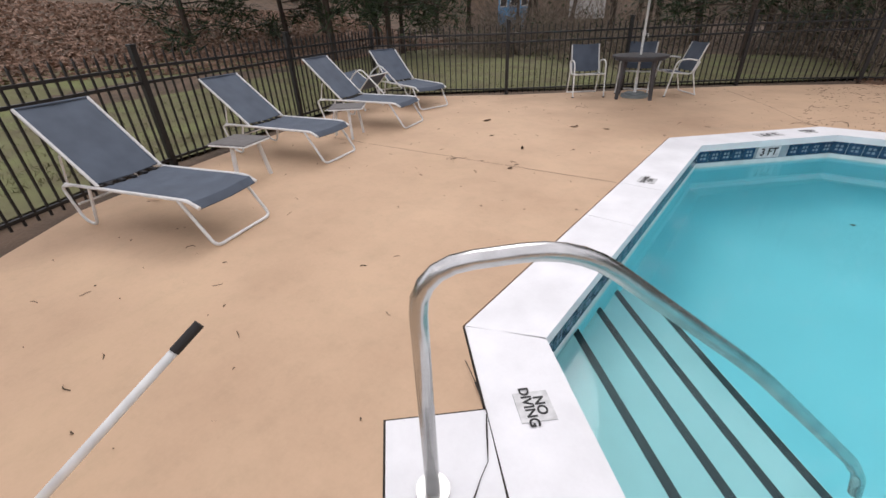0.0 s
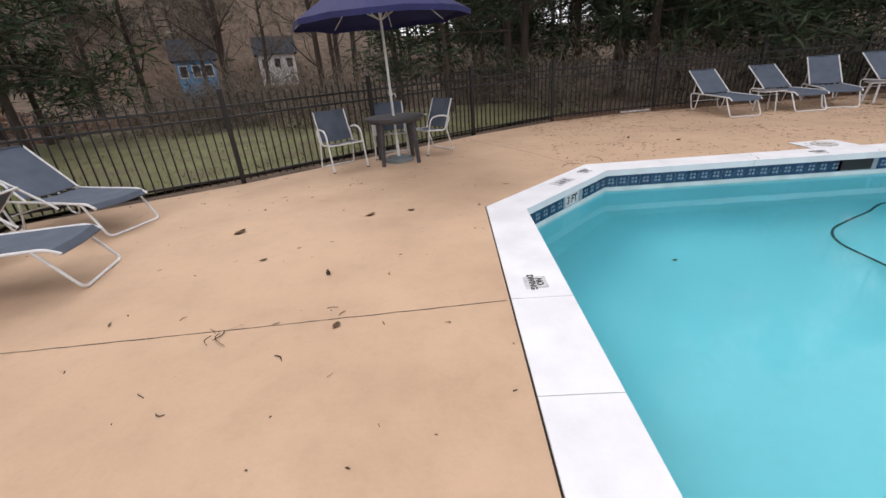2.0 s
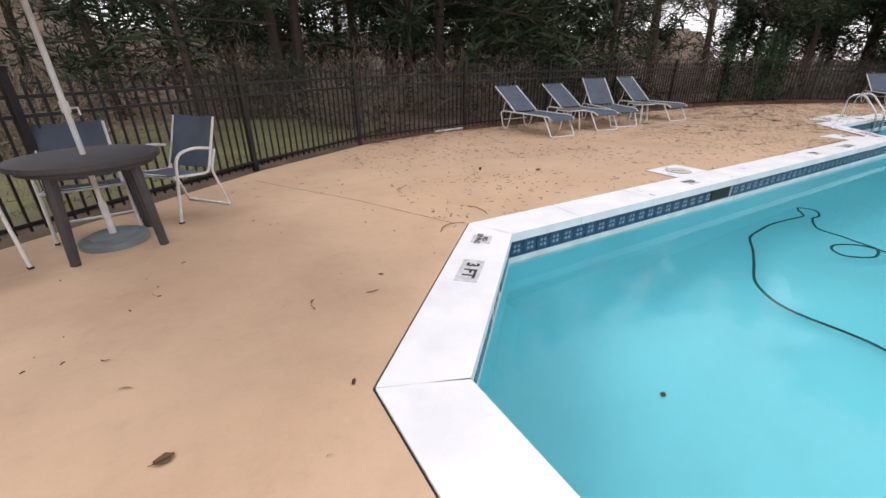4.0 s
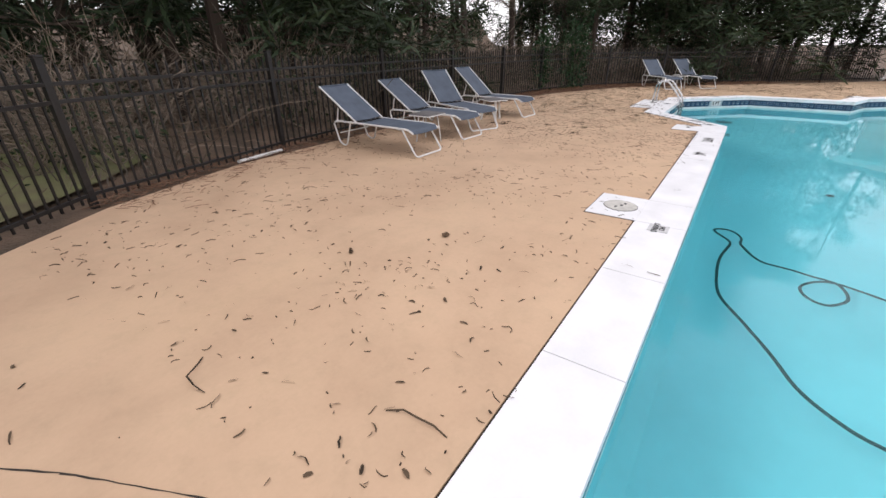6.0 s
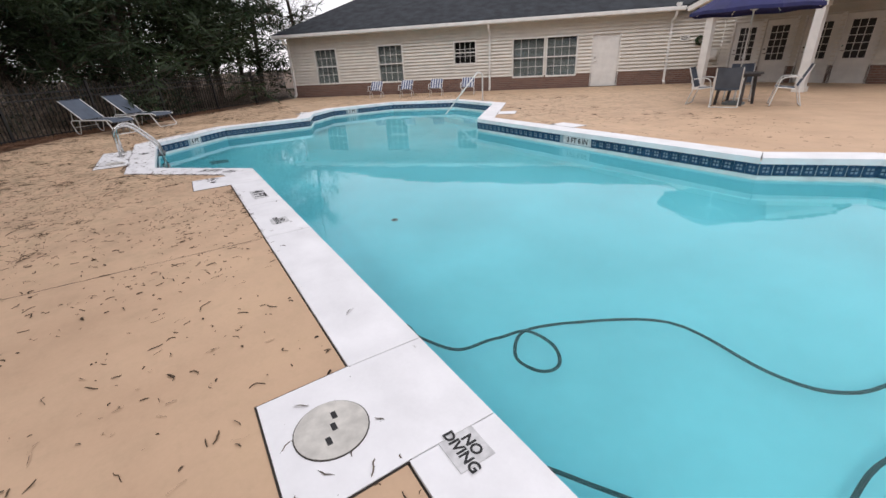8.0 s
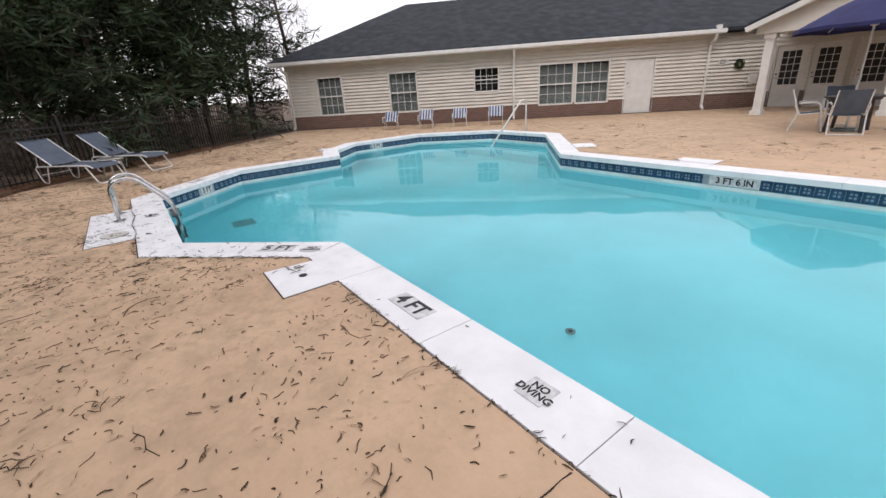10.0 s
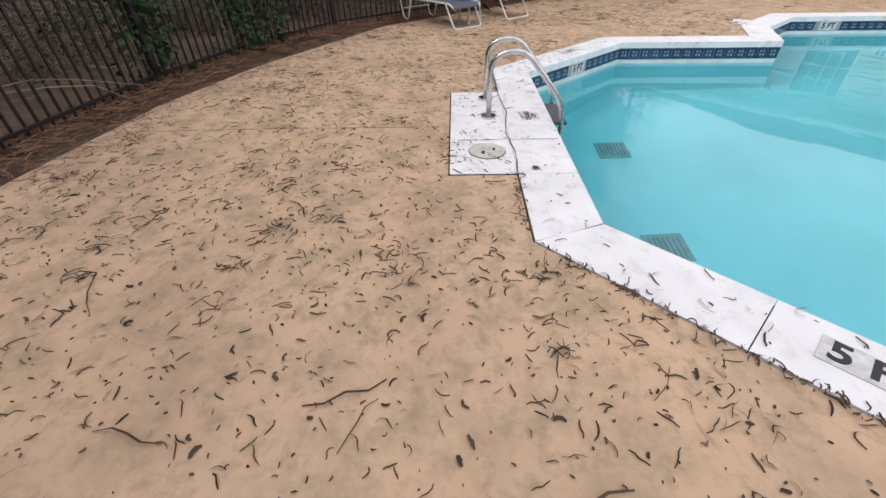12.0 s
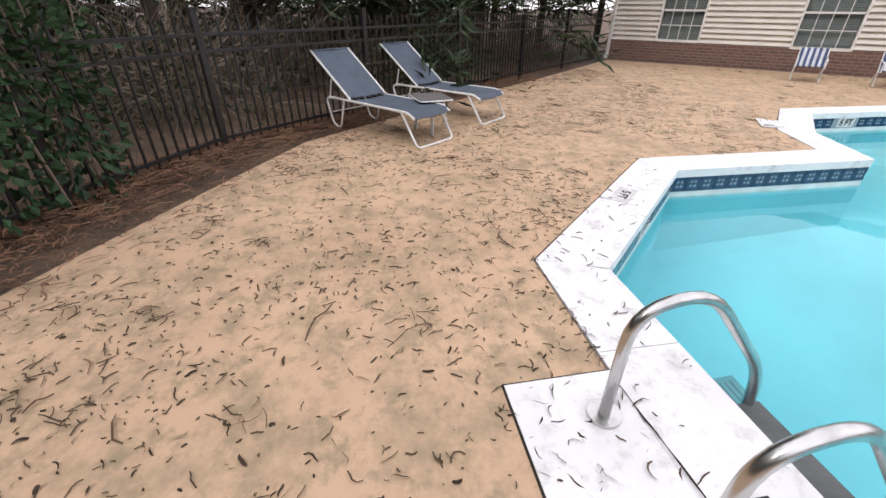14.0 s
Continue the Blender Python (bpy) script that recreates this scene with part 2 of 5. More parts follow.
M_ROPE = mat("dark_green_hose", (0.035, 0.085, 0.085), 0.6)
M_RUBBER = mat("black_grip", (0.018, 0.016, 0.016), 0.7)
M_SIDING = mat("cream_vinyl_siding", (0.70, 0.665, 0.60), 0.55, var=0.05, scale=2, fine=50, bump=0.05, rand=0.12)
M_TRIM = mat("white_trim_paint", (0.76, 0.75, 0.72), 0.5, var=0.05, scale=4)
M_BRICK = brick_material()
M_ROOF = mat("dark_shingle", (0.038, 0.043, 0.050), 0.95, spec=0.25, var=0.22, scale=2.5, fine=25, bump=0.5, dist=0.01)
M_GLASS = glass_material()
M_BLIND = mat("pale_blind", (0.27, 0.285, 0.28), 0.8, var=0.12, scale=9)
# near-black: the darkness of unlit interiors as colour, also the print on the sign
M_DARK = mat("unlit_room_and_print", (0.03, 0.03, 0.032), 0.9)
M_INK = mat("black_ink", (0.015, 0.015, 0.016), 0.6)
M_MARK = mat("worn_white_tile", (0.64, 0.64, 0.64), 0.45, var=0.14, scale=18)
M_LID = mat("beige_plastic_lid", (0.60, 0.58, 0.53), 0.5, var=0.12, scale=14)
M_STRIPE = mat("navy_stripe", (0.05, 0.07, 0.16), 0.8)
M_CLOTH = mat("white_cloth", (0.55, 0.57, 0.60), 0.8)
M_SOIL = mat("leaf_litter_ground", (0.13, 0.085, 0.055), 0.95, var=0.3, scale=2.0, fine=30, bump=0.8, color2=(0.06, 0.045, 0.03), dist=0.02)
M_GRASS = mat("thin_winter_grass", (0.135, 0.15, 0.055), 0.95, var=0.25, scale=1.2, fine=40, bump=0.7, color2=(0.12, 0.095, 0.055), dist=0.02)
M_BARK = leafmat("bark", (0.035, 0.026, 0.02), (0.085, 0.065, 0.052), 0.9)
M_TWIG = leafmat("bare_twigs", (0.09, 0.073, 0.058), (0.27, 0.215, 0.165), 0.9)
M_NEEDLE = leafmat("evergreen_needles", (0.010, 0.020, 0.009), (0.040, 0.062, 0.026))
M_IVY = leafmat("ivy_leaf", (0.012, 0.030, 0.012), (0.035, 0.075, 0.030))
M_LITTER = leafmat("dry_litter", (0.024, 0.018, 0.013), (0.105, 0.072, 0.045), 0.9)
M_LEAF = leafmat("dry_leaf", (0.085, 0.05, 0.03), (0.16, 0.10, 0.06), 0.85)
M_BLUE = mat("sky_blue_siding", (0.10, 0.36, 0.66), 0.6)
M_WOOD = mat("weathered_bench_wood", (0.16, 0.125, 0.10), 0.8, var=0.25, scale=9)

# ---------------------------------------------------------------- the pool
COPE, WATER_Z = 0.385, -0.28
INNER = [(0.05, 2.48), (0.05, 6.68), (1.33, 7.98), (10.10, 7.98), (11.37, 9.26), (14.52, 9.26), (16.06, 7.70), (16.06, 5.42),
         (17.10, 5.02), (18.05, 4.05), (18.05, 1.75), (16.45, 0.03), (14.24, 0.03), (11.74, 2.50), (5.61, 2.50),
         (4.68, 1.66), (3.40, 1.66), (2.72, 0.98), (1.55, 0.98)]
OUTER = offset_poly(INNER, COPE)
DECK_IN = offset_poly(INNER, COPE + 0.013)
POSTS = [(-1.2, -4.3), (-2.6, -1.9), (-3.9, 0.55), (-4.95, 2.70), (-5.65, 5.05), (-6.30, 7.45), (-3.88, 8.78), (-2.03, 10.25), (-0.19, 11.72), (1.75, 12.90), (4.34, 13.40),
         (6.9, 13.62), (9.4, 13.68), (11.9, 13.62), (14.2, 13.42), (16.0, 12.95), (17.5, 12.2), (19.1, 10.6), (20.7, 8.95), (22.3, 7.2), (23.9, 5.5), (25.5, 3.75)]


def deck():
    """The concrete deck, with the pool let into it, and its shallow control joints."""
    rim = [(-1.0, -4.1), (-2.4, -1.8), (-3.55, 0.75), (-4.25, 1.55), (-4.72, 2.75), (-5.45, 5.05), (-6.0, 7.35), (-3.85, 8.62), (-1.95, 10.1), (-0.10, 11.55), (1.75, 12.62), (3.4, 13.08), (6.9, 13.22),
           (9.4, 13.25), (11.9, 13.12), (13.4, 12.98), (14.8, 12.6), (15.7, 12.2), (17.55, 11.35), (18.9, 10.0), (20.5, 8.4), (22.0, 6.8), (23.7, 5.1), (25.45, 3.35),
           (13.0, -9.4), (11.0, -16.0), (0.0, -22.0), (-10.0, -14.0)]
    bm = bmesh.new()
    for loop in (rim, DECK_IN):
        vs = [bm.verts.new((x, y, 0)) for x, y in loop]
        for a, b in zip(vs, vs[1:] + vs[:1]):
            bm.edges.new((a, b))
    bmesh.ops.triangle_fill(bm, use_beauty=True, use_dissolve=False, edges=bm.edges[:])
    hole = [f for f in bm.faces if inside(f.calc_center_median(), DECK_IN)]
    bmesh.ops.delete(bm, geom=hole, context="FACES_ONLY")
    ext = bmesh.ops.extrude_face_region(bm, geom=bm.faces[:])
    bmesh.ops.translate(bm, vec=(0, 0, -0.12), verts=[v for v in ext["geom"] if isinstance(v, bmesh.types.BMVert)])
    return tagged(part("deck_floor", bm, M_DECK), "tan painted concrete pool deck, stained and littered", "deck", kind="structure")


def inside(p, poly):
    c, k = False, len(poly)
    for i in range(k):
        (x1, y1), (x2, y2) = poly[i], poly[i - 1]
        if (y1 > p[1]) != (y2 > p[1]) and p[0] < (x2 - x1) * (p[1] - y1) / (y2 - y1) + x1:
            c = not c
    return c


deck_floor = deck()


def crack(name, pts, width, z, material, parent, seed):
    """A thin uneven line on a floor."""
    rnd = random.Random(seed)
    bm = bmesh.new()
    last = None
    for (x0, y0), (x1, y1) in zip(pts, pts[1:]):
        d = Vector((x1 - x0, y1 - y0))
        k = max(2, int(d.length / 0.06))
        nrm = Vector((-d.y, d.x)).normalized()
        for i in range(k + 1):
            w = width * rnd.uniform(0.35, 1.2)
            c = Vector((x0, y0)) + d * i / k + nrm * rnd.uniform(-0.4, 0.4) * width
            pair = bm.verts.new((*(c + nrm * w / 2), z)), bm.verts.new((*(c - nrm * w / 2), z))
            if last:
                bm.faces.new((last[0], last[1], pair[1], pair[0]))
            last = pair
    return part(name, bm, material, parent)


for i, line in enumerate(([(-0.37, 4.92), (-1.99, 4.77), (-3.53, 4.64), (-5.2, 4.5)], [(1.06, 8.42), (0.53, 9.56), (-0.3, 11.0)], [(6.98, 8.4), (6.98, 10.4), (6.95, 13.1)], [(12.84, 10.14), (12.81, 11.6), (12.74, 12.95)], [(11.4, 0.9), (9.6, -1.0), (8.0, -2.9), (6.0, -5.0)])):
    crack("control_joint", line, 0.008, 0.0016, M_GAP, deck_floor, i)

# pool shell: plastered walls and sloping floor
shell = tagged(new("pool_shell"), "turquoise plastered swimming pool basin filled with water", "pool", kind="structure")


def pool_floor_z(x):
    """3 ft deep at the steps, 4 ft at midway and 5 ft in the far part."""
    return -1.17 - 0.062 * max(0.0, min(5.0, x - 3.6)) - 0.155 * max(0.0, min(2.0, x - 8.6))


bm = bmesh.new()
top = [bm.verts.new((x, y, -0.055)) for x, y in INNER]
low = [bm.verts.new((x, y, pool_floor_z(x) + 0.12)) for x, y in INNER]
foot_pts = offset_poly(INNER, -0.14)
foot = [bm.verts.new((x, y, pool_floor_z(x))) for x, y in foot_pts]
k = len(INNER)
for i in range(k):
    j = (i + 1) % k
    bm.faces.new((top[i], top[j], low[j], low[i]))
    bm.faces.new((low[i], low[j], foot[j], foot[i]))
edges = [bm.edges.get((foot[i], foot[(i + 1) % k])) for i in range(k)]
bmesh.ops.triangle_fill(bm, use_beauty=True, use_dissolve=False, edges=edges)
part("pool_basin", bm, M_PLASTER, shell)
bm = bmesh.new()
vs = [bm.verts.new((x, y, WATER_Z)) for x, y in offset_poly(INNER, -0.011)]
for a, b in zip(vs, vs[1:] + vs[:1]):
    bm.edges.new((a, b))
bmesh.ops.triangle_fill(bm, use_beauty=True, use_dissolve=False, edges=bm.edges[:])
water = tagged(part("water", bm, M_WATER), "clear still turquoise pool water reflecting the sky", "water", kind="structure")
if water.data.polygons[0].normal.z < 0:
    water.data.flip_normals()
water.visible_shadow = False

# entry steps across the near corner, and across the far bay
for n_step, (d, z) in enumerate(((0.41, -0.36), (0.73, -0.56), (1.04, -0.76), (1.37, -0.96))):
    a, b = (0.05, 2.48 + d * 1.414), (1.5 + d * 0.707, 1.03 + d * 0.707)
    part("pool_step", prism([(0.052, 2.47), a, b, (1.54, 0.985)], -1.3 - 0.002 * n_step, z), M_STEP, shell)
    u = (Vector(b) - Vector(a)).normalized()
    nrm = Vector((-u.y, u.x))
    p, q = Vector(a) + u * 0.02, Vector(b) - u * 0.02
    part("step_band", prism([tuple(p + nrm * -0.006), tuple(q + nrm * -0.006), tuple(q + nrm * -0.056), tuple(p + nrm * -0.056)][::-1], z - 0.04, z + 0.004), M_BAND, shell)
for q, (y, z) in enumerate(((0.48, -0.36), (0.88, -0.58), (1.28, -0.80))):
    f = y - 0.042
    part("pool_step", prism([(16.44, 0.042), (14.25, 0.042), (14.25 - 1.005 * f, y), (16.44 + 0.92 * f, y)], -1.95 - 0.01 * q, z), M_PLASTER, shell)

# coping slabs, one piece between joints
coping = tagged(new("pool_coping"), "white painted concrete coping round the pool", "coping", kind="structure")
JOINTS = {0: (1.58, 2.45), 1: (), 2: (0.83, 1.89, 2.92, 3.56, 5.65, 6.75, 7.92), 3: (0.95,), 4: (0.62, 1.48, 2.50)}
for i in range(k):
    j = (i + 1) % k
    a, b, c, d = (Vector(v) for v in (INNER[i], INNER[j], OUTER[j], OUTER[i]))
    length = (b - a).length
    cuts = JOINTS.get(i, tuple(1.07 * q for q in range(1, int(length / 1.07 + 0.4))))
    u = (b - a).normalized()
    ts = [0.0] + [x for x in cuts if 0.1 < x < length - 0.1] + [length]
    lo_t, lo_o = 0.0, (d - a).dot(u)
    for t0, t1 in zip(ts, ts[1:]):
        g = 0.003
        o0 = d + u * g if t0 == 0 else a + u * (t0 + g) + Vector((-u.y, u.x)) * COPE
        o1 = c - u * g if t1 == length else a + u * (t1 - g) + Vector((-u.y, u.x)) * COPE
        i0, i1 = a + u * (t0 + g), a + u * (t1 - g)
        nrm = Vector((-u.y, u.x))
        bm = prism([tuple(i0 - nrm * 0.018), tuple(i1 - nrm * 0.018), tuple(o1), tuple(o0)][::-1], -0.075, 0.004, 0.012)
        part("coping_slab", bm, M_COPE, coping)
bed = bmesh.new()
ring_i, ring_o = [[bed.verts.new((x, y, -0.012)) for x, y in loop] for loop in (offset_poly(INNER, 0.01), offset_poly(INNER, COPE + 0.04))]
for i in range(k):
    bed.faces.new((ring_i[i], ring_i[(i + 1) % k], ring_o[(i + 1) % k], ring_o[i]))
part("joint_bed", bed, M_GAP, coping, "dark dirt in the joints")


def slab(name, pts, label):
    """A white painted square of concrete beside the coping."""
    ob = part(name, prism(pts, -0.03, 0.007, 0.008), M_COPE)
    part("joint_bed", prism(offset_poly(pts if area(pts) < 0 else pts[::-1], 0.010), -0.02, 0.0022), M_GAP, ob, "dark dirt in the joint")
    return tagged(ob, label, "slab", kind="structure")


def area(pts):
    return sum(x0 * y1 - x1 * y0 for (x0, y0), (x1, y1) in zip(pts, pts[1:] + pts[:1])) / 2


slab("slab_skimmer", [(4.235, 8.80), (4.87, 8.80), (4.89, 8.365), (4.25, 8.365)], "white painted concrete square round a skimmer lid")
slab("slab_drain", [(9.86, 8.785), (9.25, 8.80), (9.255, 8.365), (9.82, 8.35)], "white painted concrete square with a small hole")
slab("slab_ladder", [(11.97, 10.115), (13.75, 10.125), (13.76, 9.648), (11.98, 9.648)], "white painted concrete slab under the ladder")
slab("slab_rail", [(-0.25, 1.62), (0.06, 1.92), (0.72, 1.24), (0.42, 0.94)], "cracked white painted slab at the foot of a handrail")
slab("slab_far", [(17.45, 5.45), (17.9, 5.15), (17.65, 4.9), (17.3, 5.2)], "white painted concrete square beside the coping")
slab("slab_east", [(12.02, 1.66), (11.72, 1.32), (12.12, 0.92), (12.46, 1.24)][::-1], "white painted concrete square beside the coping")
slab("slab_south", [(9.09, 2.10), (9.72, 2.10), (9.72, 1.72), (9.09, 1.72)], "white painted concrete square beside the coping")
crack("crack", [(0.08, 1.9), (0.2, 1.72), (0.26, 1.45), (0.36, 1.15)], 0.008, 0.0125, M_GAP, coping, 7)
crack("crack", [(-0.18, 2.10), (-0.06, 2.02), (0.08, 1.9)], 0.009, 0.0125, M_GAP, coping, 8)
crack("crack", [(13.7, 9.66), (13.2, 9.62), (12.7, 9.67), (12.3, 9.63), (12.0, 9.65)], 0.010, 0.0125, M_GAP, coping, 9)
crack("crack", [(12.56, 9.27), (12.55, 9.65), (12.53, 10.1)], 0.007, 0.0125, M_GAP, coping, 10)


def lid(x, y, r, holes):
    t = thing("skimmer_lid", pose(x, y, 0.007), "round beige plastic skimmer lid with finger holes", "skimmer lid")
    part("disc", disc(r, 0, 0.006, 32, 0.003), M_LID, t)
    part("ring", disc(r + 0.005, -0.004, 0.002, 32), M_GAP, t, "dark rim gap")
    for hx, hy in holes:
        part("finger_hole", prism([(hx - 0.02, hy - 0.011), (hx + 0.02, hy - 0.011), (hx + 0.02, hy + 0.011), (hx - 0.02, hy + 0.011)], 0.004, 0.0075), M_INK, t)


lid(4.56, 8.56, 0.15, ((-0.06, 0.03), (0.0, -0.01), (0.06, -0.03)))
lid(12.34, 9.84, 0.135, ((-0.03, 0.03), (0.02, -0.05)))
hole = thing("drain_hole", pose(9.55, 8.55, 0.009), "small dark round hole in a white slab", "drain")
part("opening", disc(0.035, 0, 0.002, 16), M_INK, hole)


def marker(x, y, turn, text, size=0.062, w=0.155, h=0.155):
    t = thing("depth_marker", pose(x, y, 0.005, 0, 0, turn), "worn white marker tile with black lettering " + text.replace("\n", " "), "marker tile")
    part("tile", prism([(-w / 2, -h / 2), (w / 2, -h / 2), (w / 2, h / 2), (-w / 2, h / 2)], -0.002, 0.004, 0.001), M_MARK, t)
    words("lettering", text, size, pose(0, 0, 0.0048), M_INK, t)


for x, y, turn in ((0.22, 2.06, 135), (-0.14, 5.13, 90), (1.05, 8.0, 45), (4.17, 8.16, 0), (7.36, 8.16, 0), (13.08, 9.42, 0)):
    marker(x, y, turn + 180, "NO\nDIVING")
marker(0.66, 7.58, 225, "3 FT", 0.125, 0.33)
marker(8.5, 8.15, 180, "4 FT", 0.17, 0.38)
marker(10.40, 8.51, 225, "5 FT", 0.165, 0.36)
marker(10.13, 8.27, 225, "NO\nDIVING")
marker(15.55, 8.55, 135, "5 FT", 0.10, 0.33)

# ---------------------------------------------------------------- large structure: ground and house
g = bmesh.new()
bmesh.ops.create_grid(g, x_segments=120, y_segments=120, size=1)
for v in g.verts:
    x, y = v.co.x, v.co.y
    v.co.x, v.co.y = 8 + math.copysign(abs(x) ** 2.2, x) * 400, 4 + math.copysign(abs(y) ** 2.2, y) * 400
    away = max(0.0, -(v.co.x + 6) * 0.8 - (v.co.y - 2) * 0.25 - 4)
    v.co.z = -0.05 + min(4.5, away * 0.22) + noise.noise(v.co * 0.15) * 0.03
    r_, turn_ = math.hypot(v.co.x - 8, v.co.y - 4), math.degrees(math.atan2(v.co.y - 4, v.co.x - 8)) % 360
    if 35 < turn_ < 215:
        v.co.z += min(15.0, max(0.0, r_ - 46) * 0.55) * min(1, max(0.38, (turn_ - 95) / 20)) * min(1, (215 - turn_) / 15)
basin = offset_poly(INNER, 1.2)
bmesh.ops.delete(g, geom=[f for f in g.faces if any(inside(v.co, basin) for v in f.verts) or inside(f.calc_center_median(), basin)], context="FACES")
tagged(part("ground", g, M_SOIL), "ground covered with brown leaf litter under the trees", "ground", kind="structure")

H0, HD = Vector((25.69, 3.33)), Vector((-0.6995, -0.7147))
HN = Vector((0.7147, -0.6995))
HM = Matrix.Translation((H0.x, H0.y, 0)) @ Matrix.Rotation(math.atan2(HD.y, HD.x), 4, "Z")
# in the house's own frame x runs along the wall from its corner, and y away to the pool side is negative
FLIP = -1 if (HM.to_3x3() @ Vector((0, 1, 0))).xy.dot(HN) < 0 else 1


def wing(name, m, length, openings, label, height=2.62, depth=0.2, brick=0.55, side=FLIP):
    """A clapboarded wall on a brick plinth, with real openings; openings are (x0, x1, z0, z1)."""
    t = thing(name, m, label, "wall", kind="structure")
    xs = sorted({0.0, length, *[v for o in openings for v in o[:2]]})
    for x0, x1 in zip(xs, xs[1:]):
        mid = (x0 + x1) / 2
        cut = sorted((o[2], o[3]) for o in openings if o[0] < mid < o[1])
        z = 0.0
        for z0, z1 in cut + [(height, height)]:
            if z0 > z + 0.01:
                lo, hi = z, z0
                if lo < brick:
                    part("brick_plinth", box(x0, x1, *sorted((side * -0.03, side * depth)), lo - (0.1 if lo == 0 else 0), min(hi, brick)), M_BRICK, t)
                    lo = brick
                if hi > lo:
                    part("wall_core", box(x0, x1, *sorted((side * 0.046, side * depth)), lo, hi), M_SIDING, t)
                    rows = max(1, round((hi - lo) / 0.13))
                    for r in range(rows):
                        za, zb = lo + (hi - lo) * r / rows, lo + (hi - lo) * (r + 1) / rows
                        bm = bmesh.new()
                        prof = ((0.045, za), (-0.048, za), (-0.045, za + 0.016), (0.03, zb), (0.045, zb))
                        ends = [[bm.verts.new((x, side * y, z_)) for y, z_ in prof] for x in (x0, x1)]
                        for q in range(5):
                            bm.faces.new((ends[0][q], ends[0][(q + 1) % 5], ends[1][(q + 1) % 5], ends[1][q]))
                        part("siding_board", bm, M_SIDING, t)
            z = max(z, z1)
    return t


def window(m, x0, x1, z0, z1, cols, rows, side=FLIP, blind=True):
    t = thing("window_1", m @ pose(x0, 0, z0), "white framed window with muntins and drawn pale blinds" if blind else "small barred window with a dark sheet behind for the unlit room", "window", "house windows", "structure")
    w, h = x1 - x0, z1 - z0
    s = lambda a, b: sorted((side * a, side * b))
    for a in ((-0.05, 0.0, -0.05, h + 0.05), (w, w + 0.05, -0.05, h + 0.05), (0, w, h, h + 0.05), (0, w, -0.06, 0)):
        part("window_frame", box(a[0], a[1], *s(-0.045, 0.08), a[2], a[3], 0.004), M_TRIM, t)
    part("meeting_rail", box(0, w, *s(0.005, 0.06), h * 0.5 - 0.022, h * 0.5 + 0.022), M_TRIM, t)
    for i in range(1, cols):
        part("muntin", box(w * i / cols - 0.009, w * i / cols + 0.009, *s(0.022, 0.04), 0, h), M_TRIM, t)
    for i in range(1, rows):
        if abs(i / rows - 0.5) > 0.05:
            part("muntin", box(0, w, *s(0.023, 0.039), h * i / rows - 0.009, h * i / rows + 0.009), M_TRIM, t)
    for i in range(cols):
        for q in range(rows):
            part("pane", box(w * i / cols + 0.009, w * (i + 1) / cols - 0.009, *s(0.028, 0.034), h * q / rows + 0.009, h * (q + 1) / rows - 0.009), M_GLASS, t).visible_shadow = False
    if blind:
        for q in range(int(h / 0.05)):
            part("blind_slat", box(0.01, w - 0.01, *s(0.10, 0.13), q * 0.05 + 0.005, q * 0.05 + 0.047), M_BLIND, t)
    # no room behind: a flat near-black sheet carries the unlit interior's shade
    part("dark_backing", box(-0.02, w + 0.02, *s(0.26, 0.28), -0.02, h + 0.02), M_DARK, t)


WINS = [(1.37, 2.40, 0.60, 2.04, 4, 4), (4.52, 5.63, 0.56, 2.04, 4, 4), (8.06, 8.97, 1.17, 2.00, 4, 3), (10.62, 11.87, 0.53, 1.97, 4, 4), (12.03, 13.20, 0.52, 1.97, 4, 4)]
DOOR = (13.86, 14.86, 0.0, 1.98)
wing("wall_house", HM, 18.6, [w[:4] for w in WINS] + [DOOR], "cream vinyl clapboard house wall above a red brick plinth")
for w in WINS:
    window(HM, *w, blind=w[0] != 8.06)


def door(m, x0, x1, h, label, name="door_1", lites=False):
    t = thing(name, m @ pose(x0, 0, 0), label, "door", kind="structure")
    w = x1 - x0
    s = lambda a, b: sorted((FLIP * a, FLIP * b))
    for a in ((-0.06, 0.0, 0, h + 0.06), (w, w + 0.06, 0, h + 0.06), (0, w, h, h + 0.06)):
        part("door_frame", box(a[0], a[1], *s(-0.03, 0.1), a[2], a[3], 0.004), M_TRIM, t)
    leaf = part("door_leaf", box(0.005, w - 0.005, *s(0.02, 0.065), 0.01, h - 0.005, 0.004), M_TRIM, t)
    part("door_handle", tube([(0.09, FLIP * 0.02, 0.98), (0.09, FLIP * -0.05, 0.98), (0.19, FLIP * -0.05, 0.98)], 0.012, 8, 0.02), M_STEEL, leaf, "steel lever handle")
    part("lock", tube([(0.09, FLIP * 0.02, 1.12), (0.09, FLIP * -0.012, 1.12)], 0.028, 12), M_STEEL, leaf)
    if lites:
        part("pane", box(0.17, w - 0.17, *s(0.012, 0.018), 0.75, h - 0.18), M_DARK, leaf, "dark glass")
        for i in range(4):
            part("muntin", box(0.17 + (w - 0.34) * i / 3 - 0.01, 0.17 + (w - 0.34) * i / 3 + 0.01, *s(0.004, 0.012), 0.75, h - 0.18), M_TRIM, leaf)
        for i in range(6):
            z = 0.75 + (h - 0.93) * i / 5
            part("muntin", box(0.17, w - 0.17, *s(0.005, 0.013), z - 0.01, z + 0.01), M_TRIM, leaf)


door(HM, 13.86, 14.86, 1.98, "closed white painted steel door with lever handle")

